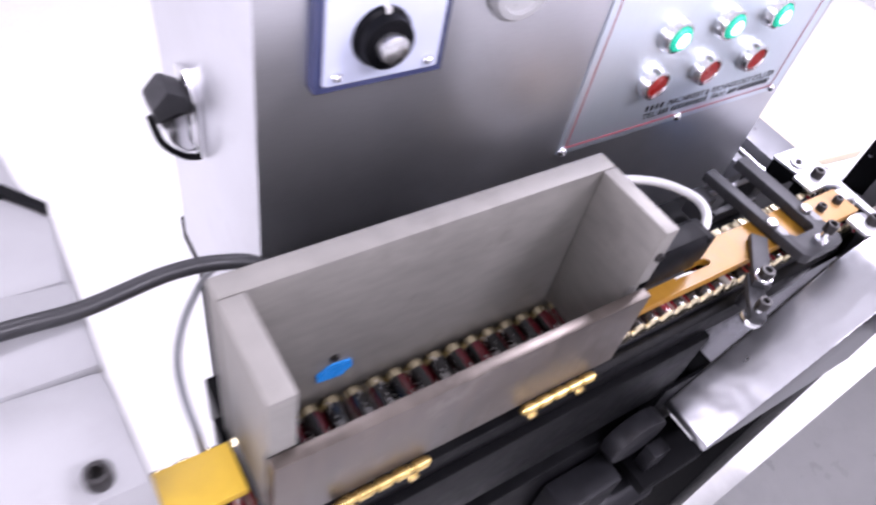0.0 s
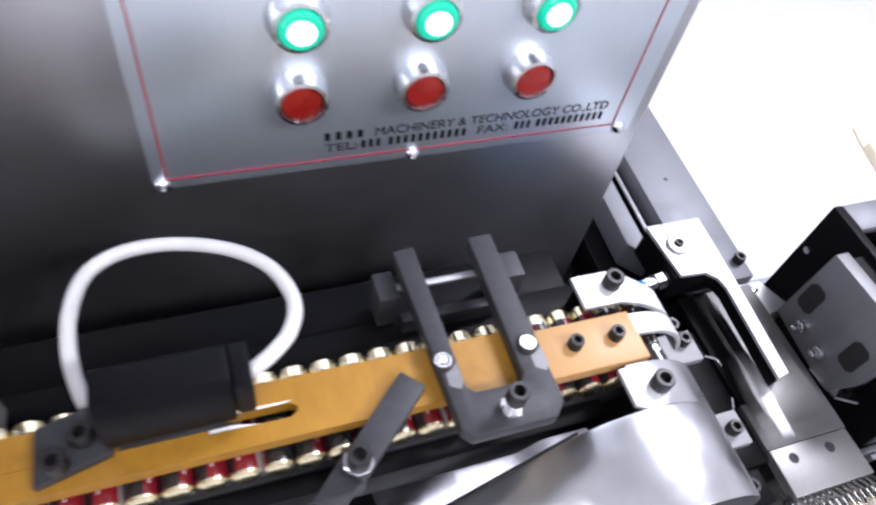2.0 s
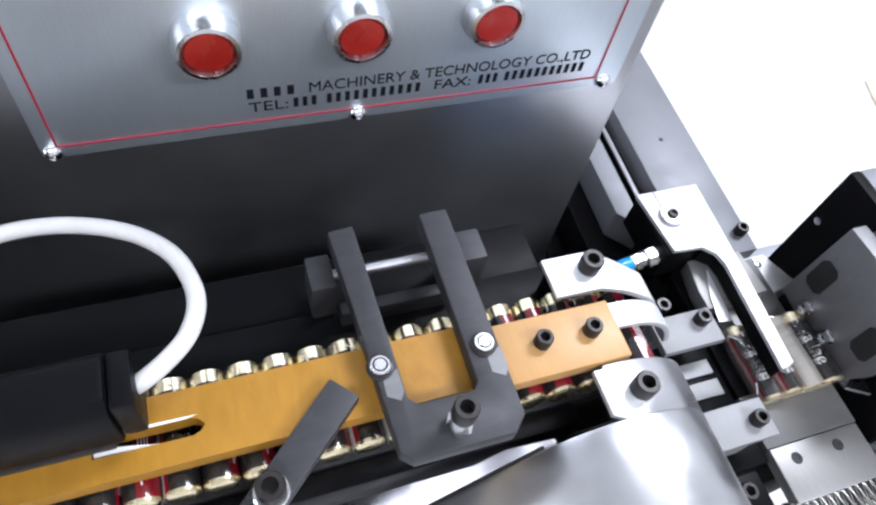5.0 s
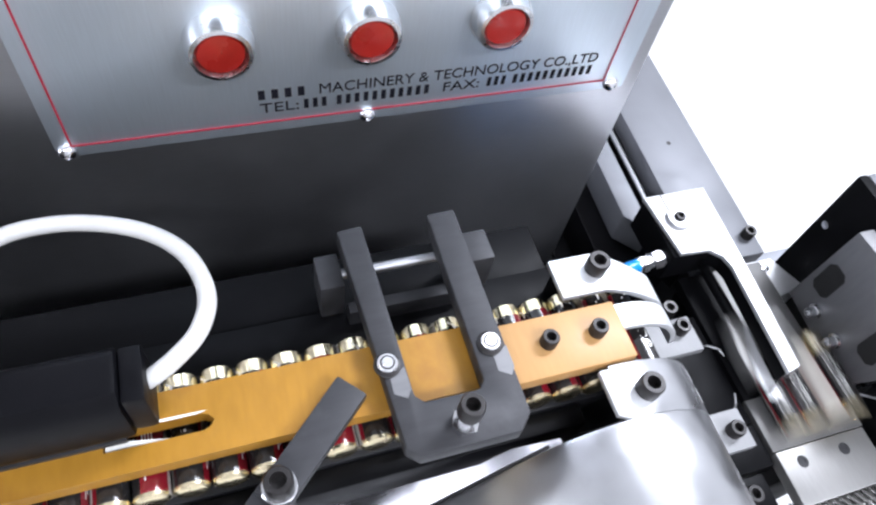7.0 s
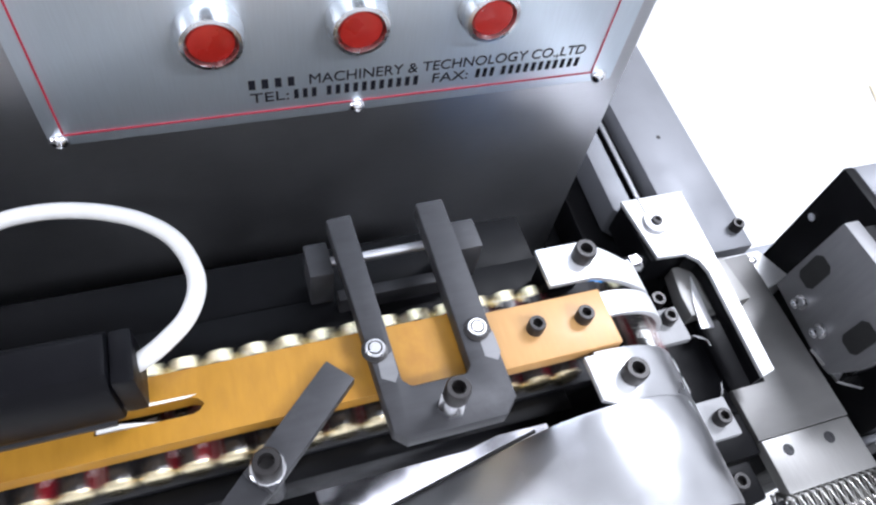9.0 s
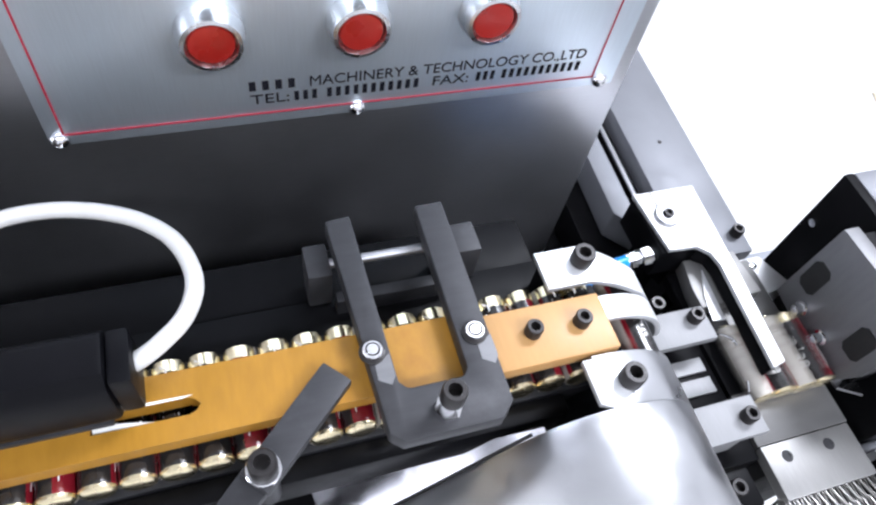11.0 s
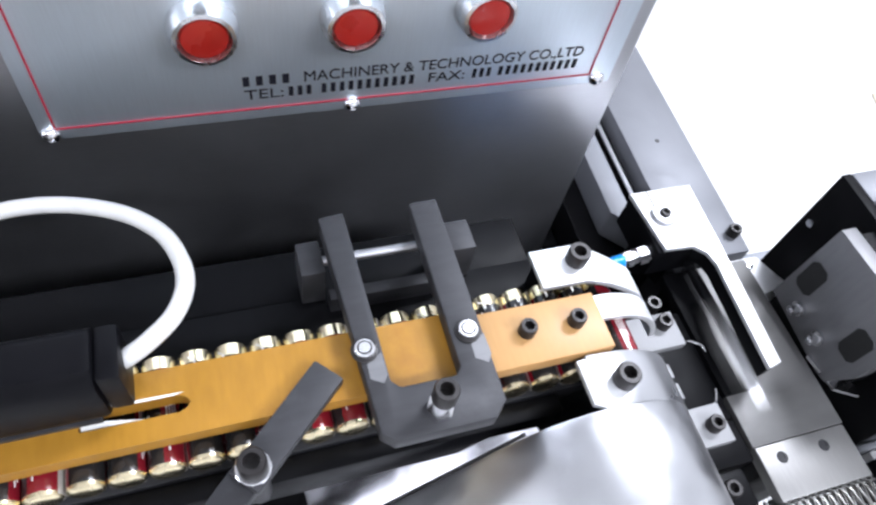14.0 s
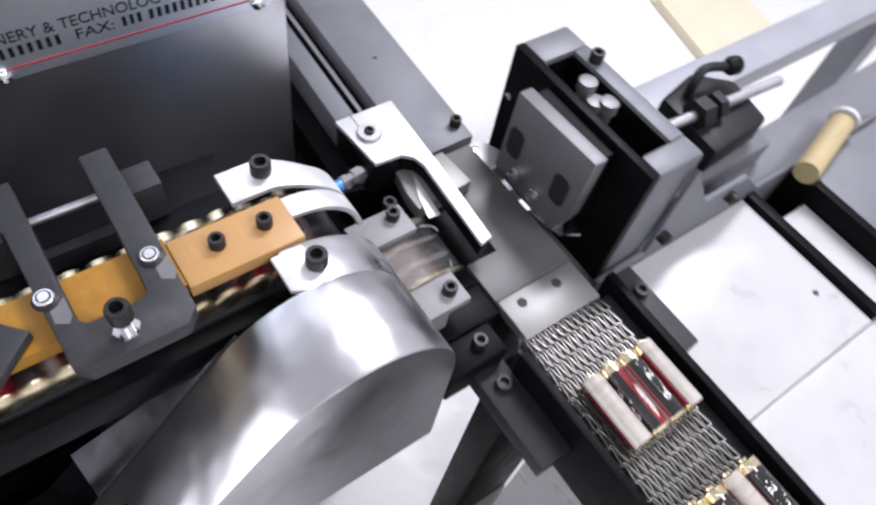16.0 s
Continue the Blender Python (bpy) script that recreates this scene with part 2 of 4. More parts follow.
KNOBFACE = surf("pale_blue_dial", (0.60, 0.64, 0.78), 0.4, 0, 0.05, 60)
FLOOR = surf("pale_terrazzo", (0.60, 0.60, 0.59), 0.4, 0, 0.05, 60, bump=0.02, stain=0.25, stain_colour=(0.48, 0.47, 0.45))
WALL = surf("grey_wall_paint", (0.50, 0.50, 0.50), 0.7, 0, 0.03, 40, bump=0.08)
WIRE = surf("belt_wire", (0.21, 0.205, 0.195), 0.40, 1.0, 0.15, 120, bump=0.05)
GREASE = surf("oily_dark_steel", (0.012, 0.012, 0.014), 0.42, 0.2, 0.4, 70, bump=0.3, stain=0.4, stain_colour=(0.04, 0.037, 0.034), spec=0.2)
TAN = surf("tan_board", (0.34, 0.27, 0.14), 0.6, 0, 0.1, 30, (1, 8, 1))
LEDGE = surf("polished_dark_sheet", (0.27, 0.27, 0.29), 0.20, 1.0, 0.1, 20, (1, 3, 1), 0.02, 0.05, stain=0.3, stain_colour=(0.10, 0.10, 0.11), wave=0.15)
CARD = surf("pale_cardboard", (0.60, 0.53, 0.40), 0.7, 0, 0.08, 30, (1, 8, 1))
REARPLATE = surf("polished_plate", (0.13, 0.128, 0.126), 0.46, 0.6, 0.12, 50, (1, 3, 1), 0.02, 0.08, stain=0.25, stain_colour=(0.17, 0.16, 0.15))
ENDBOARD = surf("tan_phenolic_board", (0.38, 0.212, 0.078), 0.42, 0, 0.1, 70, (6, 1, 1), 0.06, 0.08, stain=0.25, stain_colour=(0.33, 0.16, 0.04), spec=0.4)
SATIN = surf("satin_ring", (0.74, 0.74, 0.75), 0.27, 1.0, 0.06, 90, (1, 1, 1), 0.03, 0.06)
STRIPSTEEL = surf("milled_strip", (0.23, 0.226, 0.22), 0.45, 0.6, 0.12, 80, (20, 1, 1), 0.08, 0.1, stain=0.3, stain_colour=(0.22, 0.21, 0.20))
WHITEWALL = surf("white_wall_paint", (0.85, 0.85, 0.85), 0.7, 0, 0.03, 40, bump=0.08)
FINGER = surf("milled_finger", (0.20, 0.20, 0.204), 0.55, 0.15, 0.1, 90, (8, 1, 1), 0.06, 0.1, stain=0.3, stain_colour=(0.16, 0.16, 0.165))
RODSTEEL = surf("satin_rod", (0.36, 0.36, 0.375), 0.45, 1.0, 0.1, 90, (8, 1, 1), 0.03)
STOPMETAL = surf("stop_plate_steel", (0.145, 0.145, 0.15), 0.48, 0.4, 0.15, 60, (1, 6, 1), 0.1, stain=0.25, stain_colour=(0.17, 0.17, 0.17))
FLAPMETAL = surf("scuffed_flap_plate", (0.105, 0.088, 0.076), 0.38, 0.6, 0.35, 40, (3, 1, 0.3), 0.1, 0.12, stain=0.7, stain_colour=(0.19, 0.168, 0.15))


# ---- the room ----
def wall(name, x0, x1, y0, y1, z0, z1, material=WALL, label="plain light grey painted workshop wall"):
    return solo(name, box(B(), x0, x1, y0, y1, z0, z1), material, label, "wall", kind="structure")


tagged(wall("floor", -32, 36, -32, 36, -1.0, 0, FLOOR, "pale polished terrazzo workshop floor"), category="floor")
wall("wall_north", -32, 36, 34, 36, 0, 30)
wall("wall_south", -32, 36, -32, -30, 0, 30)
bm = B()
for y0, y1, z0, z1 in ((-30, -10, 0, 30), (16, 34, 0, 30), (-10, 16, 0, 7), (-10, 16, 24, 30)):
    box(bm, -32, -30, y0, y1, z0, z1)
solo("wall_west", bm, WHITEWALL, "plain white painted workshop wall with a window", "wall", kind="structure")
window = tagged(new("window_1"), "bright daylit workshop window with white frame", "window", kind="structure")
ORG[window] = (0, 0, 0)
for y0, y1, z0, z1 in ((-10, -9.8, 7, 24), (15.8, 16, 7, 24), (-9.79, 15.79, 7, 7.2), (-9.79, 15.79, 23.8, 24), (2.9, 3.1, 7.21, 23.79)):
    part("window_frame", box(B(), -30.4, -30.05, y0, y1, z0, z1), WHITEMETAL, window)
wall("wall_east", 34, 36, -30, 34, 0, 30)
tagged(wall("ceiling", -32, 36, -32, 36, 30.05, 31.5, WALL, "plain light grey workshop ceiling"), category="ceiling")
for lx, ly, watts in LAMPS:
    light_box = thing("ceiling_light", "white sheet-metal fluorescent ceiling fixture, lit", "ceiling light", (lx * 10, ly * 10, 30), "ceiling lights")
    part("housing", box(B(), lx * 10 - 6.4, lx * 10 + 6.4, ly * 10 - 2.1, ly * 10 + 2.1, 29.5, 30.04), WHITEMETAL, light_box, "white housing", 0.1)


# ---- small repeated forms ----
def socket_screw(x, y, z, r=0.05, h=0.075):
    return lathe(B(), (x, y, z), (0, 0, 1), [(0, r), (h * 0.88, r), (h, r * 0.9), (h, r * 0.56), (h * 0.35, r * 0.52), (h * 0.35, 0)], 18)


def washer(x, y, z, r=0.075, h=0.018, hole=0.03):
    return lathe(B(), (x, y, z), (0, 0, 1), [(0, hole), (0, r), (h * 0.8, r), (h, r * 0.94), (h, hole)], 22)


def hex_nut(x, y, z, r=0.06, h=0.05):
    return cyl(B(), (x, y, z), (x, y, z + h), r, None, 6)


def front_screw(x, z, y=0.0, r=0.045):
    """A domed panel screw that faces the operator."""
    return lathe(B(), (x, y, z), (0, -1, 0), [(0, r), (0.012, r * 0.95), (0.026, r * 0.7), (0.034, r * 0.3), (0.030, r * 0.28), (0.022, 0)], 16)


def lettering(name, body, size, at, parent, material, width=0.0):
    """Writing that stands upright on a face towards -y, as flat mesh letters."""
    data = bpy.data.curves.new(name, "FONT")
    data.body, data.size, data.extrude = body, size * U, 0.0002
    tmp = new(name, data)
    bpy.context.view_layer.update()
    me = bpy.data.meshes.new_from_object(tmp.evaluated_get(bpy.context.evaluated_depsgraph_get()))
    bpy.data.objects.remove(tmp)
    o = ORG[parent] * U
    wide = width * U / max(v.co.x for v in me.vertices) if width else 1.0
    for v in me.vertices:
        x, y, z = v.co
        x *= wide
        v.co = (at[0] * U + x - o.x, at[1] * U - z - o.y, at[2] * U + y - o.z)
    me.materials.clear()
    me.materials.append(material)
    ob = new(name, me)
    ob.parent = parent
    ORG[ob] = ORG[parent]
    return ob


# ---- machine frame and black base ----
base = thing("machine_base", "black painted steel machine base with a deep frame", "machine base", (-1, 0, 0))
part("table_plate", box(B(), -3.98, 1.66, -1.2, 2.3, 8.7, 9.04), BLACK, base, bevel=0.03)
part("frame_box", box(B(), -3.9, 1.0, -0.4, 2.2, 0.5, 8.68), BLACK, base, bevel=0.04)
part("side_plate", box(B(), 1.68, 2.9, -1.1, 2.3, 8.3, 9.0), BLACK, base, bevel=0.03)
part("side_leg", box(B(), 1.9, 2.7, 0.2, 2.1, 0.5, 8.28), BLACK, base, bevel=0.03)
for fx, fy in ((-3.5, 0.0), (-3.5, 1.9), (0.6, 0.0), (0.6, 1.9), (2.3, 0.4), (2.3, 1.7)):
    part("levelling_foot", lathe(B(), (fx, fy, 0), (0, 0, 1), [(0, 0.35), (0.08, 0.35), (0.2, 0.12), (0.52, 0.12)]), IRON, base)

# ---- control cabinet ----
cabinet = thing("control_cabinet", "brushed stainless steel control cabinet with buttons and speed dial", "cabinet", (-1.2, 1.0, 9.04))
part("body", box(B(), -4.0, 1.588, 0, 2.05, 9.045, 14.6), STEEL, cabinet, bevel=0.02)
panel = part("control_panel", box(B(), -1.44, 1.486, -0.02, -0.002, 10.966, 12.75), PANEL, cabinet, "pale aluminium button panel with a red border", 0.006)
for sx, sz in ((-1.394, 11.0), (0, 11.0), (1.399, 11.0), (-1.394, 12.7), (0, 12.7), (1.399, 12.7)):
    part("panel_screw", front_screw(sx, sz, -0.02), CHROME, panel)
for n, (x0, x1, z0, z1) in enumerate(((-1.372, 1.345, 11.030, 11.038), (-1.372, 1.345, 12.66, 12.668), (-1.372, -1.364, 11.040, 12.658), (1.337, 1.345, 11.040, 12.658))):
    part("border_line", box(B(), x0, x1, -0.0235, -0.0205, z0, z1), REDLINE, panel)
# two lines of black print under the buttons: the maker's name and the numbers as bars, one to a character
def character_bars(x0, x1, count, z0, z1):
    pitch = (x1 - x0) / count
    for k in range(count):
        part("printed_bar", box(B(), x0 + k * pitch, x0 + (k + 0.5) * pitch, -0.0235, -0.0205, z0, z1), INK, panel)


character_bars(-0.525, -0.28, 4, 11.184, 11.240)
lettering("printed_line", "MACHINERY & TECHNOLOGY CO.,LTD", 0.088, (-0.245, -0.0206, 11.182), panel, INK, 1.49)
lettering("printed_word", "TEL:", 0.086, (-0.525, -0.0206, 11.098), panel, INK, 0.185)
lettering("printed_word", "FAX:", 0.086, (0.385, -0.0206, 11.098), panel, INK, 0.20)
for x0, x1, count in ((-0.315, -0.185, 3), (-0.155, 0.335, 11), (0.63, 0.75, 3), (0.775, 1.25, 11)):
    character_bars(x0, x1, count, 11.099, 11.157)


def push_button(x, z, lit):
    bezel = part("push_button", lathe(B(), (x, -0.021, z), (0, -1, 0), [(0, 0.148), (0.03, 0.148), (0.05, 0.143), (0.075, 0.138), (0.098, 0.130), (0.102, 0.112), (0.068, 0.104), (0.068, 0)], 36),
                 SATIN, cabinet, "lit green push button in a chrome ring" if lit else "red push button in a chrome ring")
    if lit:
        part("lens", lathe(B(), (x, -0.09, z), (0, -1, 0), [(0, 0.102), (0.045, 0.102), (0.06, 0.09), (0.062, 0.062)], 32), GREEN, bezel)
        part("lamp", lathe(B(), (x, -0.151, z), (0, -1, 0), [(0, 0.066), (0.012, 0.055), (0.016, 0)], 28), GREENCORE, bezel)
    else:
        part("lens", lathe(B(), (x, -0.09, z), (0, -1, 0), [(0, 0.102), (0.012, 0.101), (0.022, 0.094), (0.026, 0.05), (0.027, 0)], 32), RED, bezel)


for bx in (-0.66, -0.02, 0.61):
    push_button(bx, 11.545, False)
    push_button(bx, 11.985, True)
# speed dial
dial = part("speed_dial", box(B(), -3.66, -2.92, -0.12, -0.002, 12.21, 13.15), KNOBFACE, cabinet, "pale blue speed controller with a black knob", 0.03)
part("frame", prism(B(), [(-3.70, 12.17), (-2.88, 12.17), (-2.88, 12.205), (-3.66, 12.205), (-3.665, 13.19), (-3.70, 13.19)], "y", -0.10, -0.003), DIALBLUE, dial)
part("frame", box(B(), -2.917, -2.88, -0.10, -0.003, 12.208, 13.19), DIALBLUE, dial)
part("knob", lathe(B(), (-3.33, -0.121, 12.49), (0, -1, 0), [(0, 0.178), (0.03, 0.175), (0.045, 0.158), (0.10, 0.15), (0.11, 0.135)], 32), PLASTIC, dial, "black knob")
part("knob_cap", lathe(B(), (-3.33, -0.232, 12.49), (0, -1, 0), [(0, 0.088), (0.05, 0.085), (0.06, 0.07), (0.06, 0)], 26), SATIN, dial)
part("pointer", box(B(), -3.34, -3.32, -0.175, -0.122, 12.645, 12.685), WHITEPRINT, dial)
part("dial_screw", front_screw(-3.58, 12.28, -0.12, 0.03), CHROME, dial)
part("dial_screw", front_screw(-3.0, 12.28, -0.12, 0.03), CHROME, dial)
part("round_switch", lathe(B(), (-2.33, -0.002, 12.60), (0, -1, 0), [(0, 0.24), (0.04, 0.24), (0.075, 0.21), (0.08, 0.17), (0.05, 0.16), (0.05, 0)], 36), WHITEMETAL, cabinet, "round white switch")
# side latch
latch = part("door_latch", prism(B(), [(1.0, 10.95), (1.30, 10.85), (1.42, 11.1), (1.38, 11.5), (1.15, 11.6), (1.0, 11.4)], "x", -4.06, -4.001), CHROME, cabinet, "chrome and black cam latch", 0.02)
part("latch_handle", prism(B(), [(-4.06, 11.42), (-4.20, 11.50), (-4.32, 11.37), (-4.30, 11.24), (-4.15, 11.30), (-4.06, 11.28)], "y", 1.06, 1.32), GREYMETAL, latch, "dark grey handle", 0.03)
part("latch_lever", prism(B(), [(-4.28, 11.22), (-4.06, 11.26), (-4.02, 10.90), (-4.12, 10.92), (-4.22, 11.02)], "y", 1.10, 1.25), CHROME, latch, "chrome lever", 0.015)
part("latch_rim", tube(B(), curve_points([(-4.32, 1.15, 11.26), (-4.27, 1.12, 11.03), (-4.14, 1.10, 10.89), (-4.02, 1.08, 10.86)], 8), 0.028, 8), PLASTIC, latch, "black rim")
part("latch_bolt", cyl(B(), (-4.2, 1.2, 11.1), (-4.06, 1.2, 11.1), 0.05), CHROME, latch)

# ---- battery conveyor ----
conveyor = thing("battery_conveyor", "black anodised battery conveyor with side rails", "conveyor", (-2, -1.3, 9.04))
part("rear_rail", box(B(), -4.66, 0.98, -1.065, -0.87, 10.3, 10.60), BLACK, conveyor, bevel=0.012)
part("rear_ledge", box(B(), -4.6, 0.80, -0.868, -0.55, 10.05, 10.54), BLACK, conveyor, bevel=0.015)
part("front_rail", box(B(), -13.6, 0.64, -1.70, -1.60, 10.35, 10.60), BLACK, conveyor, bevel=0.012)
part("bed_plate", box(B(), -13.6, 0.98, -1.598, -1.067, 10.4, 10.62), IRON, conveyor, bevel=0.01)
part("web", box(B(), -3.9, 0.55, -1.15, -0.5, 9.045, 10.04), BLACK, conveyor, bevel=0.01)
part("front_beam", box(B(), -4.6, -0.95, -1.76, -1.60, 9.5, 10.345), BLACK, conveyor, bevel=0.02)
part("base_frame", box(B(), -4.4, -0.42, -1.78, -1.156, 0, 9.18), BLACK, conveyor, bevel=0.03)
part("drum", cyl(B(), (0.93, -1.60, 10.30), (0.93, -1.06, 10.30), 0.29, None, 40), GREASE, conveyor, bevel=0.01)

# ---- orange guide board over the batteries ----
guide = thing("guide_board", "orange phenolic guide board with a slot, screwed down", "guide board", (-0.7, -1.37, 10.79))
bm = B()
prism(bm, [(-2.18, -1.225), (0.285, -1.225), (0.285, -1.515), (-2.18, -1.515), (-2.18, -1.386), (-1.34, -1.386), (-1.34, -1.42), (-0.98, -1.42), (-0.955, -1.41), (-0.935, -1.385), (-0.955, -1.36), (-0.98, -1.35), (-1.34, -1.35), (-1.34, -1.384), (-2.18, -1.384)], "z", 10.795, 10.875)
part("long_board", bm, BAKELITE, guide)
part("end_board", box(B(), 0.287, 0.868, -1.545, -1.262, 10.80, 10.885), ENDBOARD, guide, bevel=0.008)
for gx in (0.488, 0.73):
    part("socket_screw", socket_screw(gx, -1.392, 10.886, 0.04, 0.062), SCREW, guide)
part("slot_edge", prism(B(), [(-1.33, -1.349), (-1.0, -1.349), (-0.96, -1.341), (-1.2, -1.336), (-1.33, -1.330)], "z", 10.8755, 10.878), WHITEPRINT, guide, "pale worn slot edge")
part("slot_edge", prism(B(), [(-1.335, -1.418), (-1.335, -1.374), (-1.24, -1.390), (-1.08, -1.418)], "z", 10.80, 10.86), WHITEPRINT, guide, "pale worn slot wedge")
infeed = solo("infeed_plate", box(B(), -6.4, -4.66, -1.47, -1.17, 10.80, 10.87), YELLOW, "yellow painted infeed cover plate over the battery row", "cover plate", (-5.2, -1.3, 10.80), 0.01)

# ---- hopper ----
hopper = thing("battery_hopper", "grey metal battery hopper with a hinged front flap", "hopper", (-3.4, -1.3, 10.62))
part("rear_wall", box(B(), -4.618, -2.22, -1.09, -0.955, 10.62, 12.01), HOPPER, hopper, bevel=0.012)
part("right_wall", prism(B(), [(-1.092, 12.01), (-1.092, 10.80), (-1.60, 10.80), (-1.60, 11.50), (-1.635, 11.56), (-1.635, 12.01)], "x", -2.325, -2.22), HOPPER, hopper, bevel=0.012)
part("left_wall", prism(B(), [(-1.092, 12.01), (-1.092, 10.80), (-1.60, 10.80), (-1.60, 11.50), (-1.66, 11.56), (-1.66, 12.01)], "x", -4.618, -4.485), HOPPER, hopper, bevel=0.012)
flap = part("front_flap", box(B(), -4.62, -2.235, -1.71, -1.637, 10.80, 11.505), FLAPMETAL, hopper, "scuffed grey hinged flap", 0.012)
for hx in (-4.0, -2.72):
    hinge = part("hinge", cyl(B(), (hx - 0.3, -1.745, 10.79), (hx + 0.3, -1.745, 10.79), 0.025, None, 12), BRASS, hopper, "brass hinge")
    for k in range(5):
        part("knuckle", cyl(B(), (hx - 0.28 + k * 0.12, -1.745, 10.79), (hx - 0.20 + k * 0.12, -1.745, 10.79), 0.036, None, 12), BRASS, hinge)
    for k in (-0.2, 0.2):
        part("hinge_screw", lathe(B(), (hx + k, -1.76, 10.70), (0, -1, 0), [(0, 0.035), (0.02, 0.03), (0.025, 0)], 12), BRASS, hinge)
part("wall_bolt", lathe(B(), (-2.275, -1.636, 11.80), (0, -1, 0), [(0, 0.03), (0.02, 0.03), (0.022, 0.02), (0.006, 0.018), (0.006, 0)], 14), SCREW, hopper)
part("stud", cyl(B(), (-4.0, -1.11, 11.15), (-4.0, -1.091, 11.15), 0.025, None, 10), SCREW, hopper)
solo("blue_label", prism(B(), [(-4.10, 10.96), (-3.95, 10.94), (-3.88, 11.00), (-3.89, 11.07), (-4.02, 11.09), (-4.11, 11.03)], "y", -1.105, -1.0915), BLUE, "small torn blue sticker on the hopper wall", "sticker", (-4.1, -1.1, 10.9))

# ---- photo sensor with its white cable ----
sensor = thing("photo_sensor", "black box sensor with a looped white cable", "sensor", (-1.4, -1.3, 10.88))
part("body", prism(B(), [(-1.175, 10.97), (-1.175, 11.22), (-1.21, 11.265), (-1.37, 11.265), (-1.415, 11.19), (-1.415, 10.96), (-1.37, 10.92), (-1.21, 10.90)], "x", -1.74, -1.20), PLASTIC, sensor, bevel=0.02)
part("end_cap", box(B(), -1.198, -1.115, -1.40, -1.185, 10.97, 11.235), PLASTIC, sensor, bevel=0.02)
part("mount_plate", prism(B(), [(-2.02, -1.24), (-1.72, -1.16), (-1.72, -1.42), (-2.02, -1.50)], "z", 10.878, 10.93), GREYMETAL, sensor, bevel=0.01)
part("foot", box(B(), -1.70, -1.25, -1.40, -1.23, 10.878, 10.899), GREYMETAL, sensor)
for mx, my in ((-1.93, -1.43), (-1.83, -1.33)):
    part("socket_screw", socket_screw(mx, my, 10.931, 0.05, 0.08), SCREW, sensor)
loop = [(-1.15, -1.285, 11.12), (-1.10, -1.28, 11.14), (-1.02, -1.24, 11.16), (-0.93, -1.16, 11.17), (-0.88, -1.04, 11.17), (-0.89, -0.90, 11.15), (-0.955, -0.74, 11.12), (-1.085, -0.595, 11.08), (-1.268, -0.485, 11.04), (-1.46, -0.435, 11.02), (-1.65, -0.44, 11.0), (-1.79, -0.53, 10.99), (-1.865, -0.72, 10.97), (-1.875, -0.94, 10.93), (-1.85, -1.10, 10.8), (-1.82, -1.14, 10.64)]
part("cable", tube(B(), curve_points(loop, 10), 0.036, 12), WHITECABLE, sensor, "thick white looped cable")

# ---- clamp bracket ----
clamp = thing("clamp_bracket", "dark grey steel U-shaped clamp bracket on pivot blocks", "bracket", (0, -1.2, 10.6))
outline = [(-0.305, -0.685), (-0.185, -0.675), (-0.172, -1.52), (-0.14, -1.553), (0.09, -1.555), (0.118, -1.525), (0.125, -0.675), (0.262, -0.672), (0.262, -1.70), (0.20, -1.765), (-0.21, -1.765), (-0.262, -1.72)]
part("frame", prism(B(), outline, "z", 10.888, 10.985), GREYMETAL, clamp, bevel=0.014)
part("pivot_block", box(B(), -0.42, -0.308, -0.90, -0.72, 10.60, 10.86), GREYMETAL, clamp, bevel=0.012)
part("pivot_block", box(B(), 0.265, 0.42, -0.90, -0.73, 10.60, 10.86), GREYMETAL, clamp, bevel=0.012)
part("cross_bar", box(B(), -0.30, 0.26, -0.97, -0.91, 10.60, 10.72), IRON, clamp, bevel=0.01)
part("pivot_rod", cyl(B(), (-0.31, -0.82, 10.83), (0.27, -0.82, 10.83), 0.024, None, 14), RODSTEEL, clamp)
for ux, uy in ((-0.247, -1.372), (0.195, -1.378)):
    seat = part("spring_washer", lathe(B(), (ux, uy, 10.986), (0, 0, 1), [(0, 0.056), (0.006, 0.056), (0.008, 0.053), (0.008, 0.0)], 24), SCREW, clamp)
    part("cap_nut", lathe(B(), (ux, uy, 10.987), (0, 0, 1), [(0.007, 0.042), (0.026, 0.042), (0.030, 0.038), (0.030, 0)], 22), SATIN, seat)
    part("groove", lathe(B(), (ux, uy, 10.987), (0, 0, 1), [(0.0302, 0.031), (0.0312, 0.030), (0.0312, 0)], 22), DARK, seat)
    part("nut_top", lathe(B(), (ux, uy, 10.987), (0, 0, 1), [(0.0314, 0.025), (0.034, 0.023), (0.034, 0)], 20), SATIN, seat)
    part("worn_patch", prism(B(), [(ux - 0.002, uy - 0.06), (ux + 0.066, uy - 0.02), (ux + 0.068, uy - 0.12), (ux + 0.045, uy - 0.155), (ux - 0.004, uy - 0.125)], "z", 10.9855, 10.9865), STOPMETAL, clamp, "bare worn patch")
part("adjusting_screw", cyl(B(), (-0.02, -1.685, 10.98), (-0.02, -1.685, 11.12), 0.028, None, 14), CHROME, clamp)
part("screw_head", socket_screw(-0.02, -1.685, 11.12, 0.05, 0.085), SCREW, clamp)
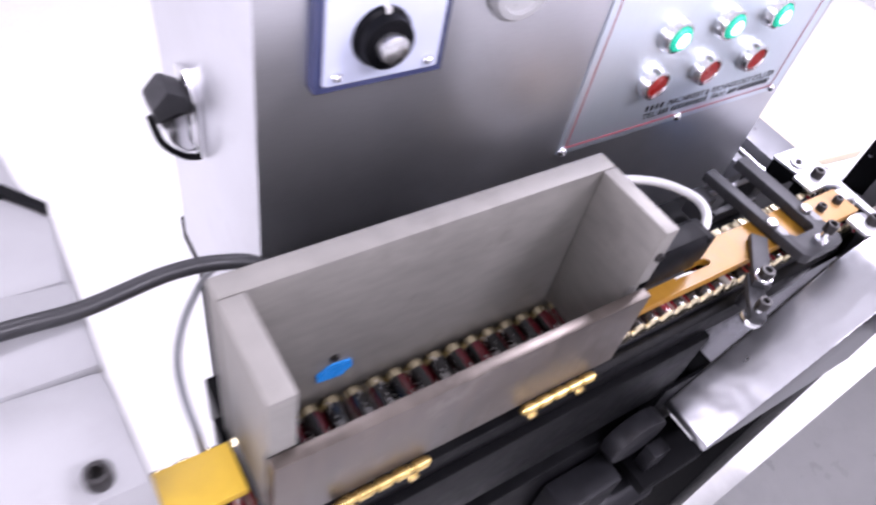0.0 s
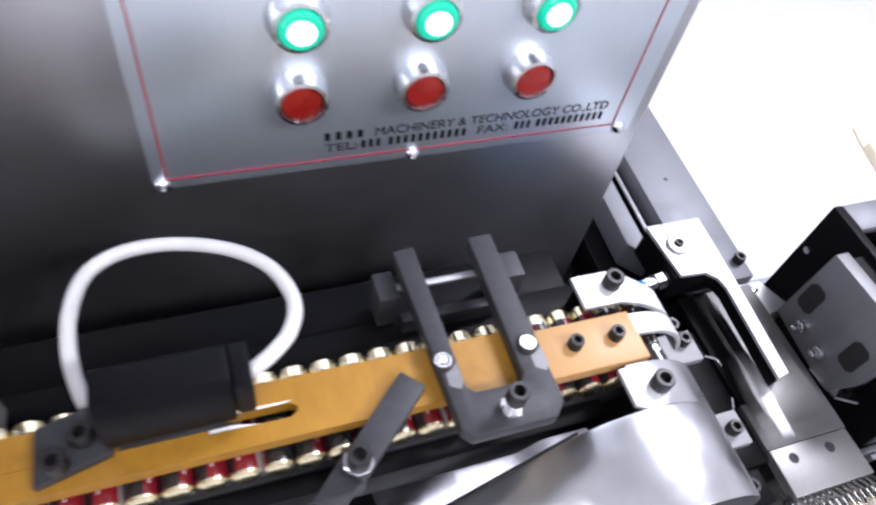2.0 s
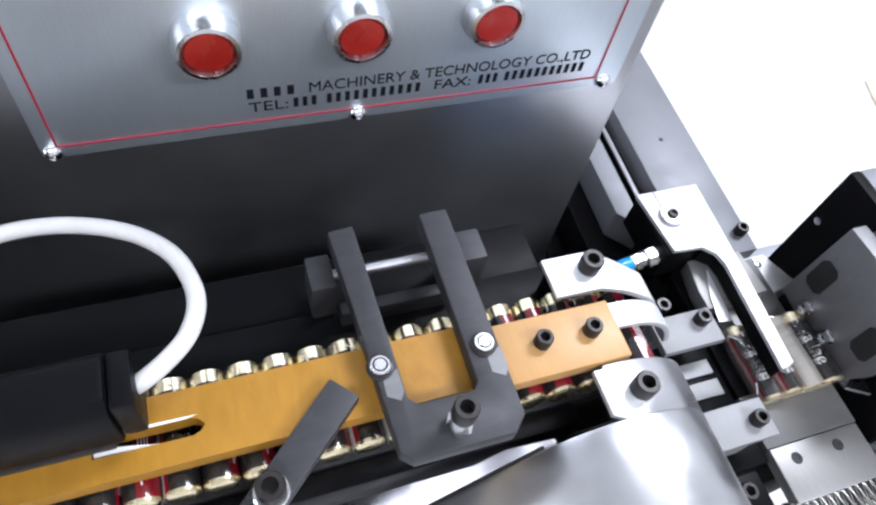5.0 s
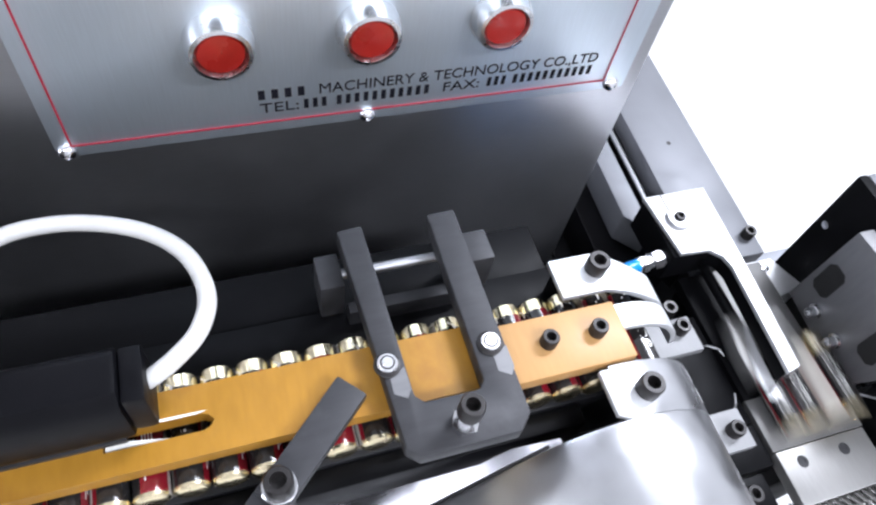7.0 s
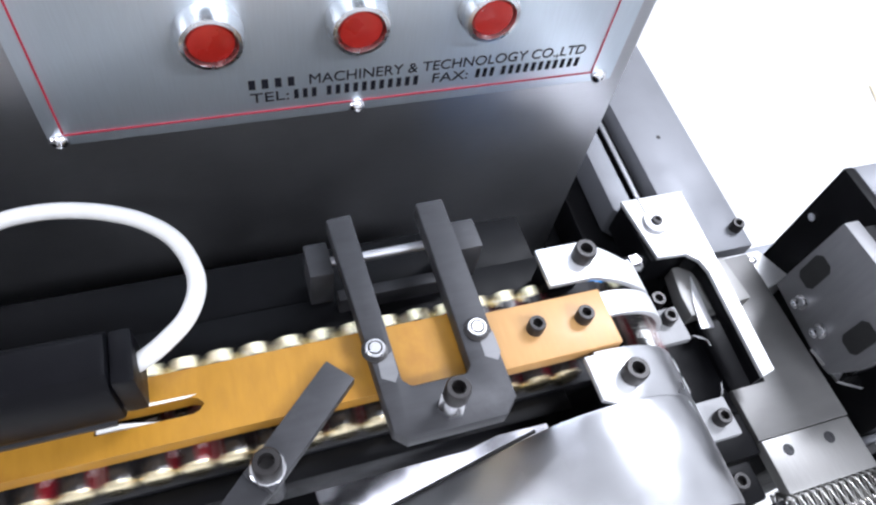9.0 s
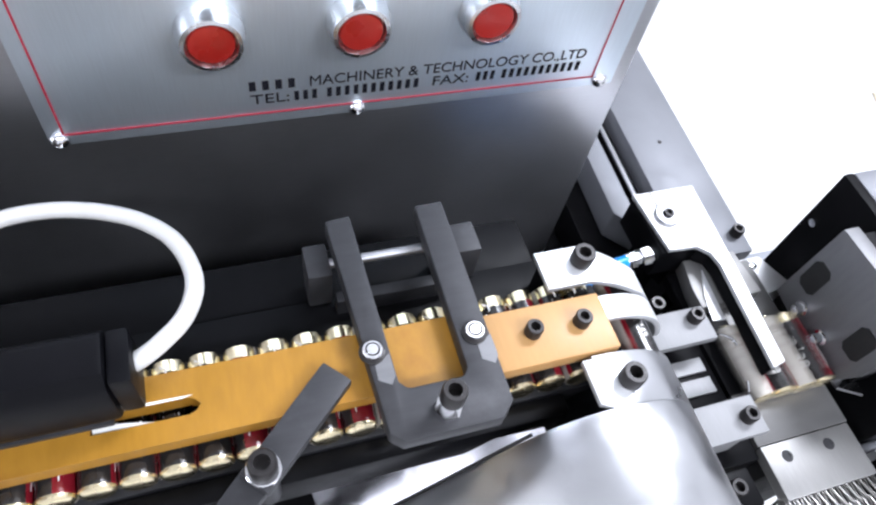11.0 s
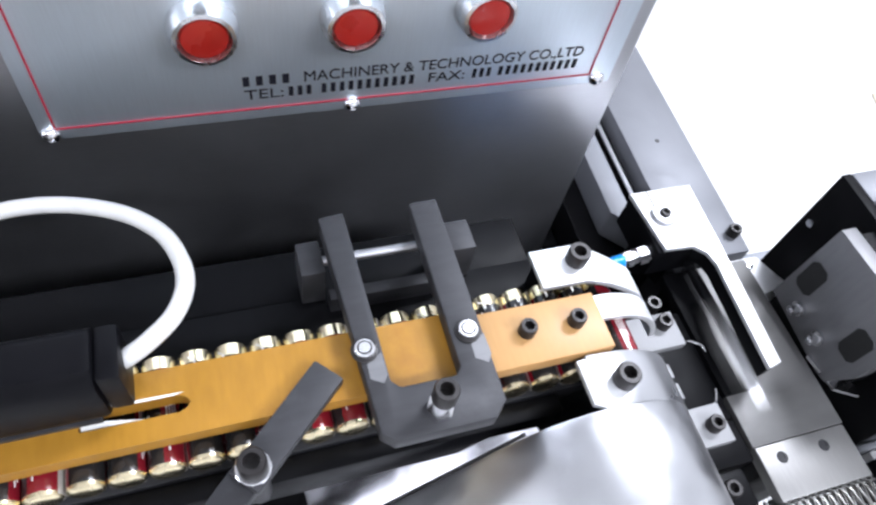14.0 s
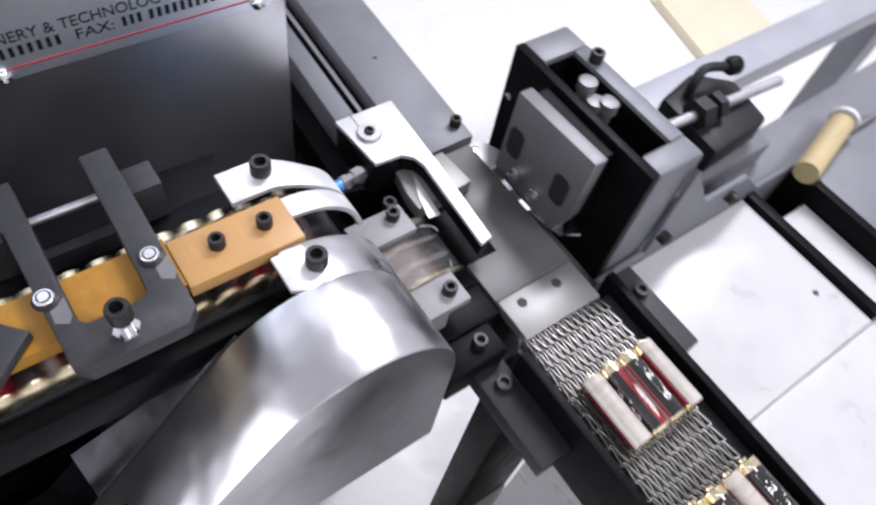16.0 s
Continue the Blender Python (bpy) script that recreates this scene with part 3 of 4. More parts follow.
part("lock_nut", hex_nut(-0.02, -1.685, 10.987, 0.058, 0.045), CHROME, clamp)

# ---- stop lever ----
lever = thing("stop_lever", "dark grey flat lever bolted beside the battery row", "lever", (-0.74, -1.72, 10.6))
d = Vector((0.36, 0.335, 0)).normalized()
s = Vector((-d.y, d.x, 0)) * 0.068
ends = [Vector((-0.74, -1.725, 0)) - d * 0.06, Vector((-0.395, -1.40, 0))]
part("arm", prism(B(), [tuple((ends[0] - s)[:2]), tuple((ends[1] - s * 1.05)[:2]), tuple((ends[1] + s * 1.05)[:2]), tuple((ends[0] + s)[:2])], "z", 10.885, 10.945), GREYMETAL, lever, bevel=0.012)
link = [Vector((-0.70, -1.66, 0)), Vector((-1.02, -1.965, 0))]
part("link_plate", prism(B(), [tuple((link[0] - s)[:2]), tuple((link[0] + s)[:2]), tuple((link[1] + s * 0.9)[:2]), tuple((link[1] - s * 0.9)[:2])], "z", 10.82, 10.883), GREYMETAL, lever, bevel=0.012)
part("post", cyl(B(), (-0.74, -1.72, 10.61), (-0.74, -1.72, 10.82), 0.05), IRON, lever)
part("washer", washer(-0.74, -1.725, 10.946, 0.068, 0.02), CHROME, lever)
part("socket_screw", socket_screw(-0.74, -1.725, 10.967, 0.055, 0.07), SCREW, lever)
part("lower_screw", socket_screw(-0.976, -1.91, 10.93, 0.048, 0.08), SCREW, lever)
part("lower_spacer", cyl(B(), (-0.976, -1.91, 10.884), (-0.976, -1.91, 10.929), 0.04), CHROME, lever)
part("lower_washer", washer(-0.976, -1.91, 10.78, 0.085, 0.038), CHROME, lever)


# ---- curved strips and drive guard ----
def bent_strip(x0, y0, y1, y2, y3, name, label, material, tail):
    """A flat tab that bends down over the drum; its sides run from y0, y1 at the tab to y2, y3 at the bend's end."""
    t = 0.03
    cx, cz, cr = 0.88, 10.445, 0.395
    prof = [(x0, cz + cr), (cx, cz + cr)]
    for k in range(1, 13):
        a = radians(90 - k * tail / 12)
        prof.append((cx + cr * math.cos(a), cz + cr * math.sin(a)))
    bm = B()
    rows = []
    for i, (x, z) in enumerate(prof):
        f = 0 if x <= cx else min(1, (x - cx) / 0.22)
        a0, a1 = y0 + (y2 - y0) * f, y1 + (y3 - y1) * f
        nx, nz = (0, 1) if i < 2 else ((x - cx) / cr, (z - cz) / cr)
        rows.append([bm.verts.new(p) for p in ((x, a0, z), (x, a1, z), (x + nx * t, a1, z + nz * t), (x + nx * t, a0, z + nz * t))])
    for a, b in zip(rows, rows[1:]):
        for k in range(4):
            bm.faces.new((a[k], a[(k + 1) % 4], b[(k + 1) % 4], b[k]))
    bm.faces.new(rows[0])
    bm.faces.new(rows[-1][::-1])
    return bm


strip = thing("hold_down_strip", "bright bent steel hold-down strip with a black screw", "strip", (0.9, -1.08, 10.6))
part("strip", bent_strip(0.655, -1.192, -0.985, -1.25, -1.09, "strip", "", PLATE, 72), PLATE, strip, bevel=0.004)
part("socket_screw", socket_screw(0.871, -1.073, 10.871, 0.055, 0.08), SCREW, strip)
part("support", box(B(), 0.70, 0.90, -1.10, -1.0, 10.601, 10.838), BLACK, strip)
solo("middle_strip", bent_strip(0.87, -1.40, -1.275, -1.40, -1.275, "strip", "", PLATE, 80), PLATE, "narrow bent steel strip over the drum", "strip", (0.95, -1.34, 10.6), 0.004)

guard = thing("drive_guard", "sloping sheet steel drive guard with a rounded end", "guard", (0.3, -2.0, 9.5))
ang = radians(228)
ax, az = math.cos(ang), math.sin(ang)
CX, CZ, CR = 0.735, 10.27, 0.60
prof = [(CX + CR * math.cos(radians(a)), CZ + CR * math.sin(radians(a))) for a in (0, 9, 18, 27, 36, 45, 54, 63, 72, 81, 90, 99, 108, 117, 126, 138)]
nx, nz = math.cos(radians(138)), math.sin(radians(138))
end = (CX + ax * 1.78, CZ + az * 1.78)
prof += [(end[0] + CR * nx, end[1] + CR * nz), (end[0] + CR * nx, 9.24), (CX + CR, 9.24)]
part("cover", prism(B(), prof, "y", -2.31, -1.80), SHEET, guard, bevel=0.02)
def on_slope(x, y, lift):
    z = CZ + CR * nz + (x - CX - CR * nx) * az / ax
    return (x + nx * lift, y, z + nz * lift)


bm = B()
flat = [(-0.56, -1.81), (0.36, -1.81), (0.36, -1.75), (-0.56, -1.47)]
low, high = ([bm.verts.new(on_slope(x, y, lift - 0.09 * (x + 0.27) + 0.19 * (y + 1.58))) for x, y in flat] for lift in (-0.085, -0.055))
bm.faces.new(low)
bm.faces.new(high[::-1])
for i in range(4):
    bm.faces.new((low[i], high[i], high[(i + 1) % 4], low[(i + 1) % 4]))
part("rear_sheet", bm, LEDGE, guard, "polished rear sheet of the guard")
bm = B()
flat = [(-0.945, -1.81), (-0.565, -1.81), (-0.565, -1.475), (-0.945, -1.475)]
low, high = ([bm.verts.new(on_slope(x, y, lift - 0.09 * (x + 0.27) + 0.19 * (y + 1.58))) for x, y in flat] for lift in (-0.16, -0.10))
bm.faces.new(low)
bm.faces.new(high[::-1])
for i in range(4):
    bm.faces.new((low[i], high[i], high[(i + 1) % 4], low[(i + 1) % 4]))
part("lower_sheet", bm, BLACK, guard, "black lower sheet of the guard")
part("black_skirt", box(B(), -1.1, 0.30, -1.795, -1.765, 9.1, 9.64), BLACK, guard)
part("black_infill", box(B(), -1.1, -0.40, -1.764, -1.50, 9.1, 9.50), BLACK, guard)
part("seam_strip", prism(B(), [on_slope(-0.9, 0, -0.019)[::2], on_slope(0.36, 0, -0.019)[::2], on_slope(0.36, 0, -0.01)[::2], on_slope(-0.9, 0, -0.01)[::2]], "y", -1.80, -1.785), DARK, guard, "dark seam")
part("tab", prism(B(), [(0.665, -1.57), (0.83, -1.57), (0.83, -1.80), (0.75, -1.82), (0.665, -1.775)], "z", 10.84, 10.872), PLATE, guard, "bright tab of the guard", 0.004)
bm = B()
arc = [(CX + r * math.cos(radians(a)), CZ + r * math.sin(radians(a))) for r, angles in ((CR, range(92, -31, -8)), (CR - 0.03, range(-28, 93, 8))) for a in angles]
part("end_wrap", prism(bm, arc, "y", -1.806, -1.555), SHEET, guard, "bent end of the guard sheet", 0.004)
part("socket_screw", socket_screw(0.841, -1.70, 10.873, 0.055, 0.08), SCREW, guard)

motor = thing("drive_motor", "dark oily chain drive motor with a pulley", "motor", (-1.3, -2.0, 8.6))
part("shaft_block", box(B(), -1.20, -1.0, -2.12, -1.98, 8.75, 9.05), GREASE, motor, bevel=0.02)
part("mount_plate", box(B(), -1.3, -0.5, -2.25, -1.79, 8.6, 8.74), BLACK, motor, bevel=0.02)
part("pulley", cyl(B(), (-1.38, -1.97, 9.25), (-1.38, -1.80, 9.25), 0.30, None, 32), GREASE, motor, bevel=0.02)
part("gearbox", box(B(), -2.2, -1.5, -2.1, -1.79, 8.3, 8.9), GREASE, motor, bevel=0.05)
part("body", cyl(B(), (-2.1, -2.02, 8.2), (-0.9, -2.02, 8.2), 0.22, None, 32), GREASE, motor, bevel=0.04)
part("bracket", box(B(), -2.1, -0.9, -2.25, -1.781, 7.6, 7.975), BLACK, motor, bevel=0.03)

# ---- transfer station ----
chute = thing("transfer_plate", "grey steel transfer plate with a bright front strip", "plate", (2.3, -1.7, 9.0))
part("rear_plate", prism(B(), [(2.0, -1.957), (2.66, -1.957), (2.66, -0.75), (2.25, -0.75), (2.25, -1.63), (2.0, -1.63)], "z", 9.76, 9.845), REARPLATE, chute, bevel=0.006)
# black inset added under the arm: stands in for the dark flank of a deeper web
part("under_arm_inset", box(B(), 2.0, 2.246, -1.626, -0.75, 9.76, 9.842), BLACK, chute, "black inset under the arm, in place of its deep web", 0.006)
strip_plate = part("front_strip", box(B(), 2.0, 2.64, -2.28, -1.963, 9.77, 9.858), STRIPSTEEL, chute, "milled steel front strip", 0.01)
for px in (2.14, 2.44):
    part("flush_screw", lathe(B(), (px, -2.05, 9.8585), (0, 0, 1), [(0, 0.036), (0.003, 0.034), (0.003, 0.018), (-0.012, 0.016), (-0.012, 0)], 14), GREYMETAL, strip_plate)
part("support", box(B(), 2.05, 2.6, -2.1, -0.9, 9.0, 9.758), BLACK, chute, bevel=0.01)

slide = thing("roller_slide", "black slide bed with bright clamp blocks and rails", "slide", (1.65, -1.5, 9.0))
part("bed", box(B(), 0.60, 1.99, -1.76, -1.02, 9.3, 9.82), BLACK, slide, bevel=0.015)
carriage = thing("feed_carriage", "bright steel feed carriage with two fingers and flat bars", "carriage", (1.6, -1.5, 9.822))
for name, y0, y1, foot, sy in (("rear_finger", -1.325, -1.10, (-1.195, -1.105), -1.175), ("front_finger", -1.925, -1.70, (-1.92, -1.75), -1.82)):
    finger = part(name, box(B(), 1.36, 1.775, y0, y1, 10.0, 10.06), FINGER, carriage, "bright milled finger plate", 0.008)
    part("foot", box(B(), 1.37, 1.62, foot[0], foot[1], 9.823, 9.999), FINGER, finger)
    part("socket_screw", socket_screw(1.68, sy, 10.061, 0.047, 0.07), SCREW, finger)
for y0, y1 in ((-1.44, -1.35), (-1.58, -1.48)):
    part("bar", box(B(), 1.36, 1.735, y0, y1, 9.823, 9.846), FINGER, carriage, "flat pale bar")
part("hook_wire", tube(B(), curve_points([(1.765, -1.31, 10.02), (1.83, -1.29, 10.0), (1.90, -1.33, 9.998), (1.91, -1.38, 9.998)], 8), 0.008, 8), CHROME, carriage)
part("hook_wire", tube(B(), curve_points([(1.765, -1.71, 10.02), (1.82, -1.67, 10.0), (1.85, -1.61, 9.998)], 8), 0.008, 8), CHROME, carriage)
part("rear_screw", socket_screw(1.82, -0.95, 9.823, 0.05, 0.07), SCREW, slide)
part("bed_side", box(B(), 1.40, 1.99, -2.02, -1.765, 9.3, 9.82), BLACK, slide, bevel=0.015)
part("dark_bracket", box(B(), 1.42, 1.86, -2.26, -2.04, 9.55, 9.86), BLACK, slide, bevel=0.02)
part("bracket_screw", socket_screw(1.72, -2.14, 9.861, 0.05, 0.06), SCREW, slide)

# long linear rail behind
rail = thing("linear_rail", "dark grey linear rail beam with cap screws", "rail", (2.4, 0.6, 9.0))
part("top_plate", prism(B(), [(2.23, -0.69), (2.75, -0.69), (2.90, 2.3), (2.36, 2.3)], "z", 9.66, 9.84), BED, rail, bevel=0.012)
part("groove", prism(B(), [(2.12, -0.3), (2.225, -0.6), (2.35, 2.3), (2.24, 2.3)], "z", 9.40, 9.62), BLACK, rail)
part("lower_plate", prism(B(), [(1.96, -0.1), (2.12, -0.28), (2.23, 2.3), (2.07, 2.3)], "z", 9.42, 9.70), BED, rail, bevel=0.012)
part("beam", prism(B(), [(1.8, -0.4), (2.7, -0.6), (2.8, 2.3), (1.9, 2.3)], "z", 9.04, 9.38), BLACK, rail, bevel=0.01)
part("end_web", box(B(), 2.24, 2.74, -0.66, -0.4, 9.04, 9.655), IRON, rail)
part("shaft", cyl(B(), (2.17, -0.3, 9.72), (2.28, 2.2, 9.72), 0.022, None, 12), CHROME, rail)
for rx, ry in ((2.69, -0.53), (2.55, 1.63), (2.86, 1.62)):
    part("socket_screw", socket_screw(rx, ry, 9.841, 0.045, 0.07), SCREW, rail)
part("oil_hole", cyl(B(), (2.535, 0.388, 9.835), (2.535, 0.388, 9.8415), 0.018, None, 12), DARK, rail)
corner = thing("corner_block", "small bright corner block with two screws", "block", (2.8, -0.9, 9.0))
part("block", prism(B(), [(2.50, -0.72), (2.80, -0.72), (2.92, -0.98), (2.67, -1.02)], "z", 9.0, 9.80), PLATE, corner, bevel=0.012)
for cx, cy in ((2.58, -0.80), (2.70, -0.79)):
    part("screw", lathe(B(), (cx, cy, 9.801), (0, 0, 1), [(0, 0.035), (0.015, 0.03), (0.02, 0)], 12), CHROME, corner)

# pusher arm: the whole arm moves, its blade moves on it
arm = thing("pusher_arm", "bright steel L-shaped pusher arm with a washer", "arm", (2.0, -0.5, 9.85))
part("arm_plate", prism(B(), [(1.835, -0.262), (2.30, -0.263), (2.265, -0.9), (2.215, -1.59), (2.12, -1.61), (2.165, -0.89), (2.145, -0.80), (2.08, -0.737), (1.88, -0.725)], "z", 10.115, 10.15), PLATE, arm, bevel=0.008)
part("arm_web", prism(B(), [(2.08, -0.745), (2.262, -0.73), (2.258, -0.9), (2.21, -1.585), (2.125, -1.605), (2.17, -0.89), (2.15, -0.80)], "z", 10.002, 10.113), BLACK, arm, bevel=0.008)
part("cylinder_block", box(B(), 1.845, 2.29, -0.722, -0.268, 9.845, 10.113), BLACK, arm, bevel=0.015)
part("washer", washer(1.985, -0.475, 10.151, 0.086, 0.03), RODSTEEL, arm)
part("socket_screw", socket_screw(1.985, -0.475, 10.171, 0.035, 0.03), SCREW, arm)
part("scribed_line", box(B(), 1.955, 1.96, -0.39, -0.25, 10.1505, 10.1525), DARK, arm)
fitting = part("air_fitting", lathe(B(), (1.86, -0.655, 10.02), (-1, -0.12, 0), [(0, 0.05), (0.05, 0.05), (0.055, 0.065), (0.12, 0.065), (0.125, 0.046), (0.16, 0.046), (0.165, 0.058), (0.21, 0.058), (0.215, 0.05), (0.23, 0.05)], 6), CHROME, arm, "chrome air fitting")
part("air_hose", tube(B(), curve_points([(1.64, -0.68, 10.02), (1.53, -0.70, 10.025), (1.35, -0.76, 9.98), (1.10, -0.80, 9.85)], 8), 0.045, 12), BLUE, fitting, "blue air hose")
blade = part("pusher_blade", prism(B(), [(2.05, -0.735), (2.45, -0.735), (2.48, -1.06), (2.01, -1.09), (2.01, -0.95)], "z", 9.86, 9.984), STRIPSTEEL, arm, "grey steel pusher blade", 0.008)
part("bright_wedge", prism(B(), [(2.14, -0.83), (2.11, -1.20), (2.02, -1.19), (2.06, -1.01)], "z", 9.985, 9.997), PLATE, blade, "bright wedge")
for bx, by in ((2.19, -0.80), (2.34, -0.79)):
    part("flat_screw", lathe(B(), (bx, by, 9.9845), (0, 0, 1), [(0, 0.032), (0.01, 0.03), (0.01, 0.014), (0.004, 0.012), (0.004, 0)], 14), CHROME, blade)
part("push_rod", cyl(B(), (2.15, -0.74, 9.92), (2.15, -0.25, 9.92), 0.035, None, 14), BLACK, blade)

# stop block
block = thing("stop_block", "black steel stop block with a slotted stop plate", "stop block", (3.1, -1.4, 9.5))
part("left_cheek", box(B(), 2.93, 3.0, -2.06, -0.70, 9.5, 10.65), BLACK, block, bevel=0.012)
part("rear_cheek", box(B(), 3.002, 3.40, -0.93, -0.70, 9.5, 10.652), BED, block, bevel=0.02)
part("right_cheek", box(B(), 3.27, 3.40, -1.88, -0.932, 9.5, 10.652), BED, block, bevel=0.015)
part("front_cheek", box(B(), 3.002, 3.40, -2.06, -1.882, 9.5, 10.652), BED, block, bevel=0.02)
part("pocket_floor", box(B(), 3.002, 3.268, -1.878, -0.934, 9.5, 10.1), BLACK, block)
part("inner_slide", box(B(), 3.002, 3.045, -1.86, -1.05, 10.102, 10.58), IRON, block, bevel=0.01)
# thin black sheets, added only to darken the pocket's inner walls
part("pocket_dark_sheet", box(B(), 3.258, 3.267, -1.876, -0.936, 10.102, 10.62), BLACK, block)
part("pocket_dark_sheet", box(B(), 3.05, 3.256, -0.945, -0.935, 10.102, 10.62), BLACK, block)
part("pocket_dark_sheet", box(B(), 3.05, 3.256, -1.879, -1.868, 10.102, 10.62), BLACK, block)
stop = part("stop_plate", prism(B(), [(-1.04, 9.90), (-1.06, 10.63), (-1.80, 10.66), (-1.78, 10.10), (-1.70, 9.86), (-1.62, 9.84)], "x", 2.68, 2.79), STOPMETAL, block, "dark grey slotted stop plate", 0.012)
for y0, z0 in ((-1.16, 10.24), (-1.63, 10.24)):
    part("slot", prism(B(), [(y0 - 0.07, z0 - 0.09), (y0 - 0.04, z0 - 0.125), (y0 + 0.04, z0 - 0.125), (y0 + 0.07, z0 - 0.09), (y0 + 0.07, z0 + 0.09), (y0 + 0.04, z0 + 0.125), (y0 - 0.04, z0 + 0.125), (y0 - 0.07, z0 + 0.09)], "x", 2.674, 2.681), DARK, stop)
for y0 in (-1.25, -1.465):
    part("stop_screw", lathe(B(), (2.679, y0, 10.02), (-1, 0, 0), [(0, 0.05), (0.015, 0.05), (0.02, 0.035), (0.07, 0.033), (0.075, 0.02), (0.05, 0.018), (0.05, 0)], 14), CHROME, stop)
part("spacer", box(B(), 2.792, 2.928, -1.75, -1.1, 9.9, 10.6), BLACK, block)
part("lip", prism(B(), [(2.66, -1.52), (2.70, -1.52), (2.86, -1.78), (2.84, -1.84), (2.70, -1.76)], "z", 9.86, 9.885), CHROME, block, "bright bent lip")
for sx, sy, sz in ((3.17, -1.20, 10.36), (3.20, -1.40, 10.33), (3.15, -1.33, 10.30)):
    part("clamp_screw", lathe(B(), (sx, sy, sz), (0, 0, 1), [(0, 0.085), (0.05, 0.085), (0.055, 0.05), (0.20, 0.05), (0.205, 0.07), (0.28, 0.065), (0.285, 0.03)], 16), STOPMETAL, block)
part("rear_screw", socket_screw(3.335, -1.08, 10.653, 0.05, 0.08), SCREW, block)
for sy in (-0.78, -1.05):
    part("side_screw", lathe(B(), (2.929, sy, 10.25), (-1, 0, 0), [(0, 0.03), (0.02, 0.028), (0.022, 0)], 10), CHROME, block)

bed = thing("slide_bed", "grey painted slide bed carrying the stop block", "machine bed", (4.5, -1.5, 0))
part("top", prism(B(), [(2.88, -2.07), (12.5, -2.07), (12.5, -1.45), (5.1, -1.64), (4.9, -1.3), (2.88, -1.3)], "z", 9.2, 9.498), BED, bed, bevel=0.02)
part("front_plate", prism(B(), [(2.90, 9.0), (6.6, 9.0), (6.6, 9.56), (4.75, 9.56), (4.35, 9.93), (3.85, 9.93), (3.37, 10.55), (3.37, 9.6), (2.90, 9.55)], "y", -2.115, -2.072), BED, bed, bevel=0.01)
part("side_shelf", box(B(), 3.41, 5.05, -1.9, -1.2, 9.50, 9.75), BED, bed, bevel=0.02)
for sx in (3.434, 4.2):
    part("socket_screw", lathe(B(), (sx, -2.116, 9.80), (0, -1, 0), [(0, 0.05), (0.07, 0.05), (0.075, 0.03), (0.03, 0.026), (0.03, 0)], 16), SCREW, bed)
part("leg", box(B(), 3.3, 4.8, -1.9, -1.4, 0, 9.198), BLACK, bed, bevel=0.04)
# adjusting screws behind the block
adjuster = thing("adjusting_screws", "greasy adjusting screws and nuts beside the block", "screws", (4.0, -1.4, 9.75))
part("bearing_block", box(B(), 3.42, 4.15, -1.80, -1.10, 9.752, 9.98), BED, adjuster, bevel=0.03)
for sx, sy in ((3.60, -1.22), (3.60, -1.42), (3.95, -1.68), (4.0, -1.2)):
    part("cap_screw", socket_screw(sx, sy, 9.981, 0.06, 0.09), SCREW, adjuster)
part("spindle", cyl(B(), (3.95, -1.5, 10.10), (5.3, -1.56, 10.06), 0.045, None, 14), RODSTEEL, adjuster)
part("nut", cyl(B(), (4.25, -1.515, 10.09), (4.38, -1.52, 10.09), 0.13, None, 6), GREASE, adjuster, "greasy hexagon nut")
part("nut", cyl(B(), (4.45, -1.52, 10.09), (4.53, -1.525, 10.09), 0.12, None, 6), GREASE, adjuster, "greasy hexagon nut")
part("carriage", prism(B(), [(4.2, -1.85), (4.9, -1.80), (5.0, -1.35), (4.7, -1.1), (4.25, -1.2)], "z", 9.752, 10.02), GREASE, adjuster, "greasy dark carriage", 0.05)
part("clamp_lever", tube(B(), curve_points([(4.45, -1.3, 10.0), (4.48, -1.27, 10.15), (4.6, -1.25, 10.22), (4.8, -1.3, 10.2)], 6), 0.04, 10), GREASE, adjuster, "dark clamp lever")
part("lever_knob", lathe(B(), (4.8, -1.3, 10.2), (1, -0.2, -0.1), [(0, 0.05), (0.05, 0.08), (0.12, 0.08), (0.17, 0.04)], 14), PLASTIC, adjuster)

# ---- outfeed belt in its tray ----
tray = thing("belt_tray", "black outfeed belt tray with bolted side walls", "tray", (2.3, -3.6, 9.0))
part("right_wall", box(B(), 2.74, 2.80, -5.2, -2.2, 9.3, 9.93), BLACK, tray, bevel=0.008)
part("left_wall", box(B(), 1.86, 1.92, -5.2, -2.35, 9.3, 9.93), BLACK, tray, bevel=0.008)
part("right_flange", box(B(), 2.802, 3.0, -2.88, -2.20, 9.55, 9.84), GREYMETAL, tray, bevel=0.01)
part("left_flange", box(B(), 1.62, 1.858, -2.95, -2.20, 9.55, 9.70), IRON, tray, bevel=0.01)
part("pan", box(B(), 1.922, 2.738, -5.2, -2.29, 9.25, 9.35), BLACK, tray)
part("slide_strip", box(B(), 1.922, 1.98, -5.2, -2.29, 9.352, 9.80), IRON, tray)
part("slide_strip", box(B(), 2.665, 2.738, -5.2, -2.29, 9.352, 9.80), IRON, tray)
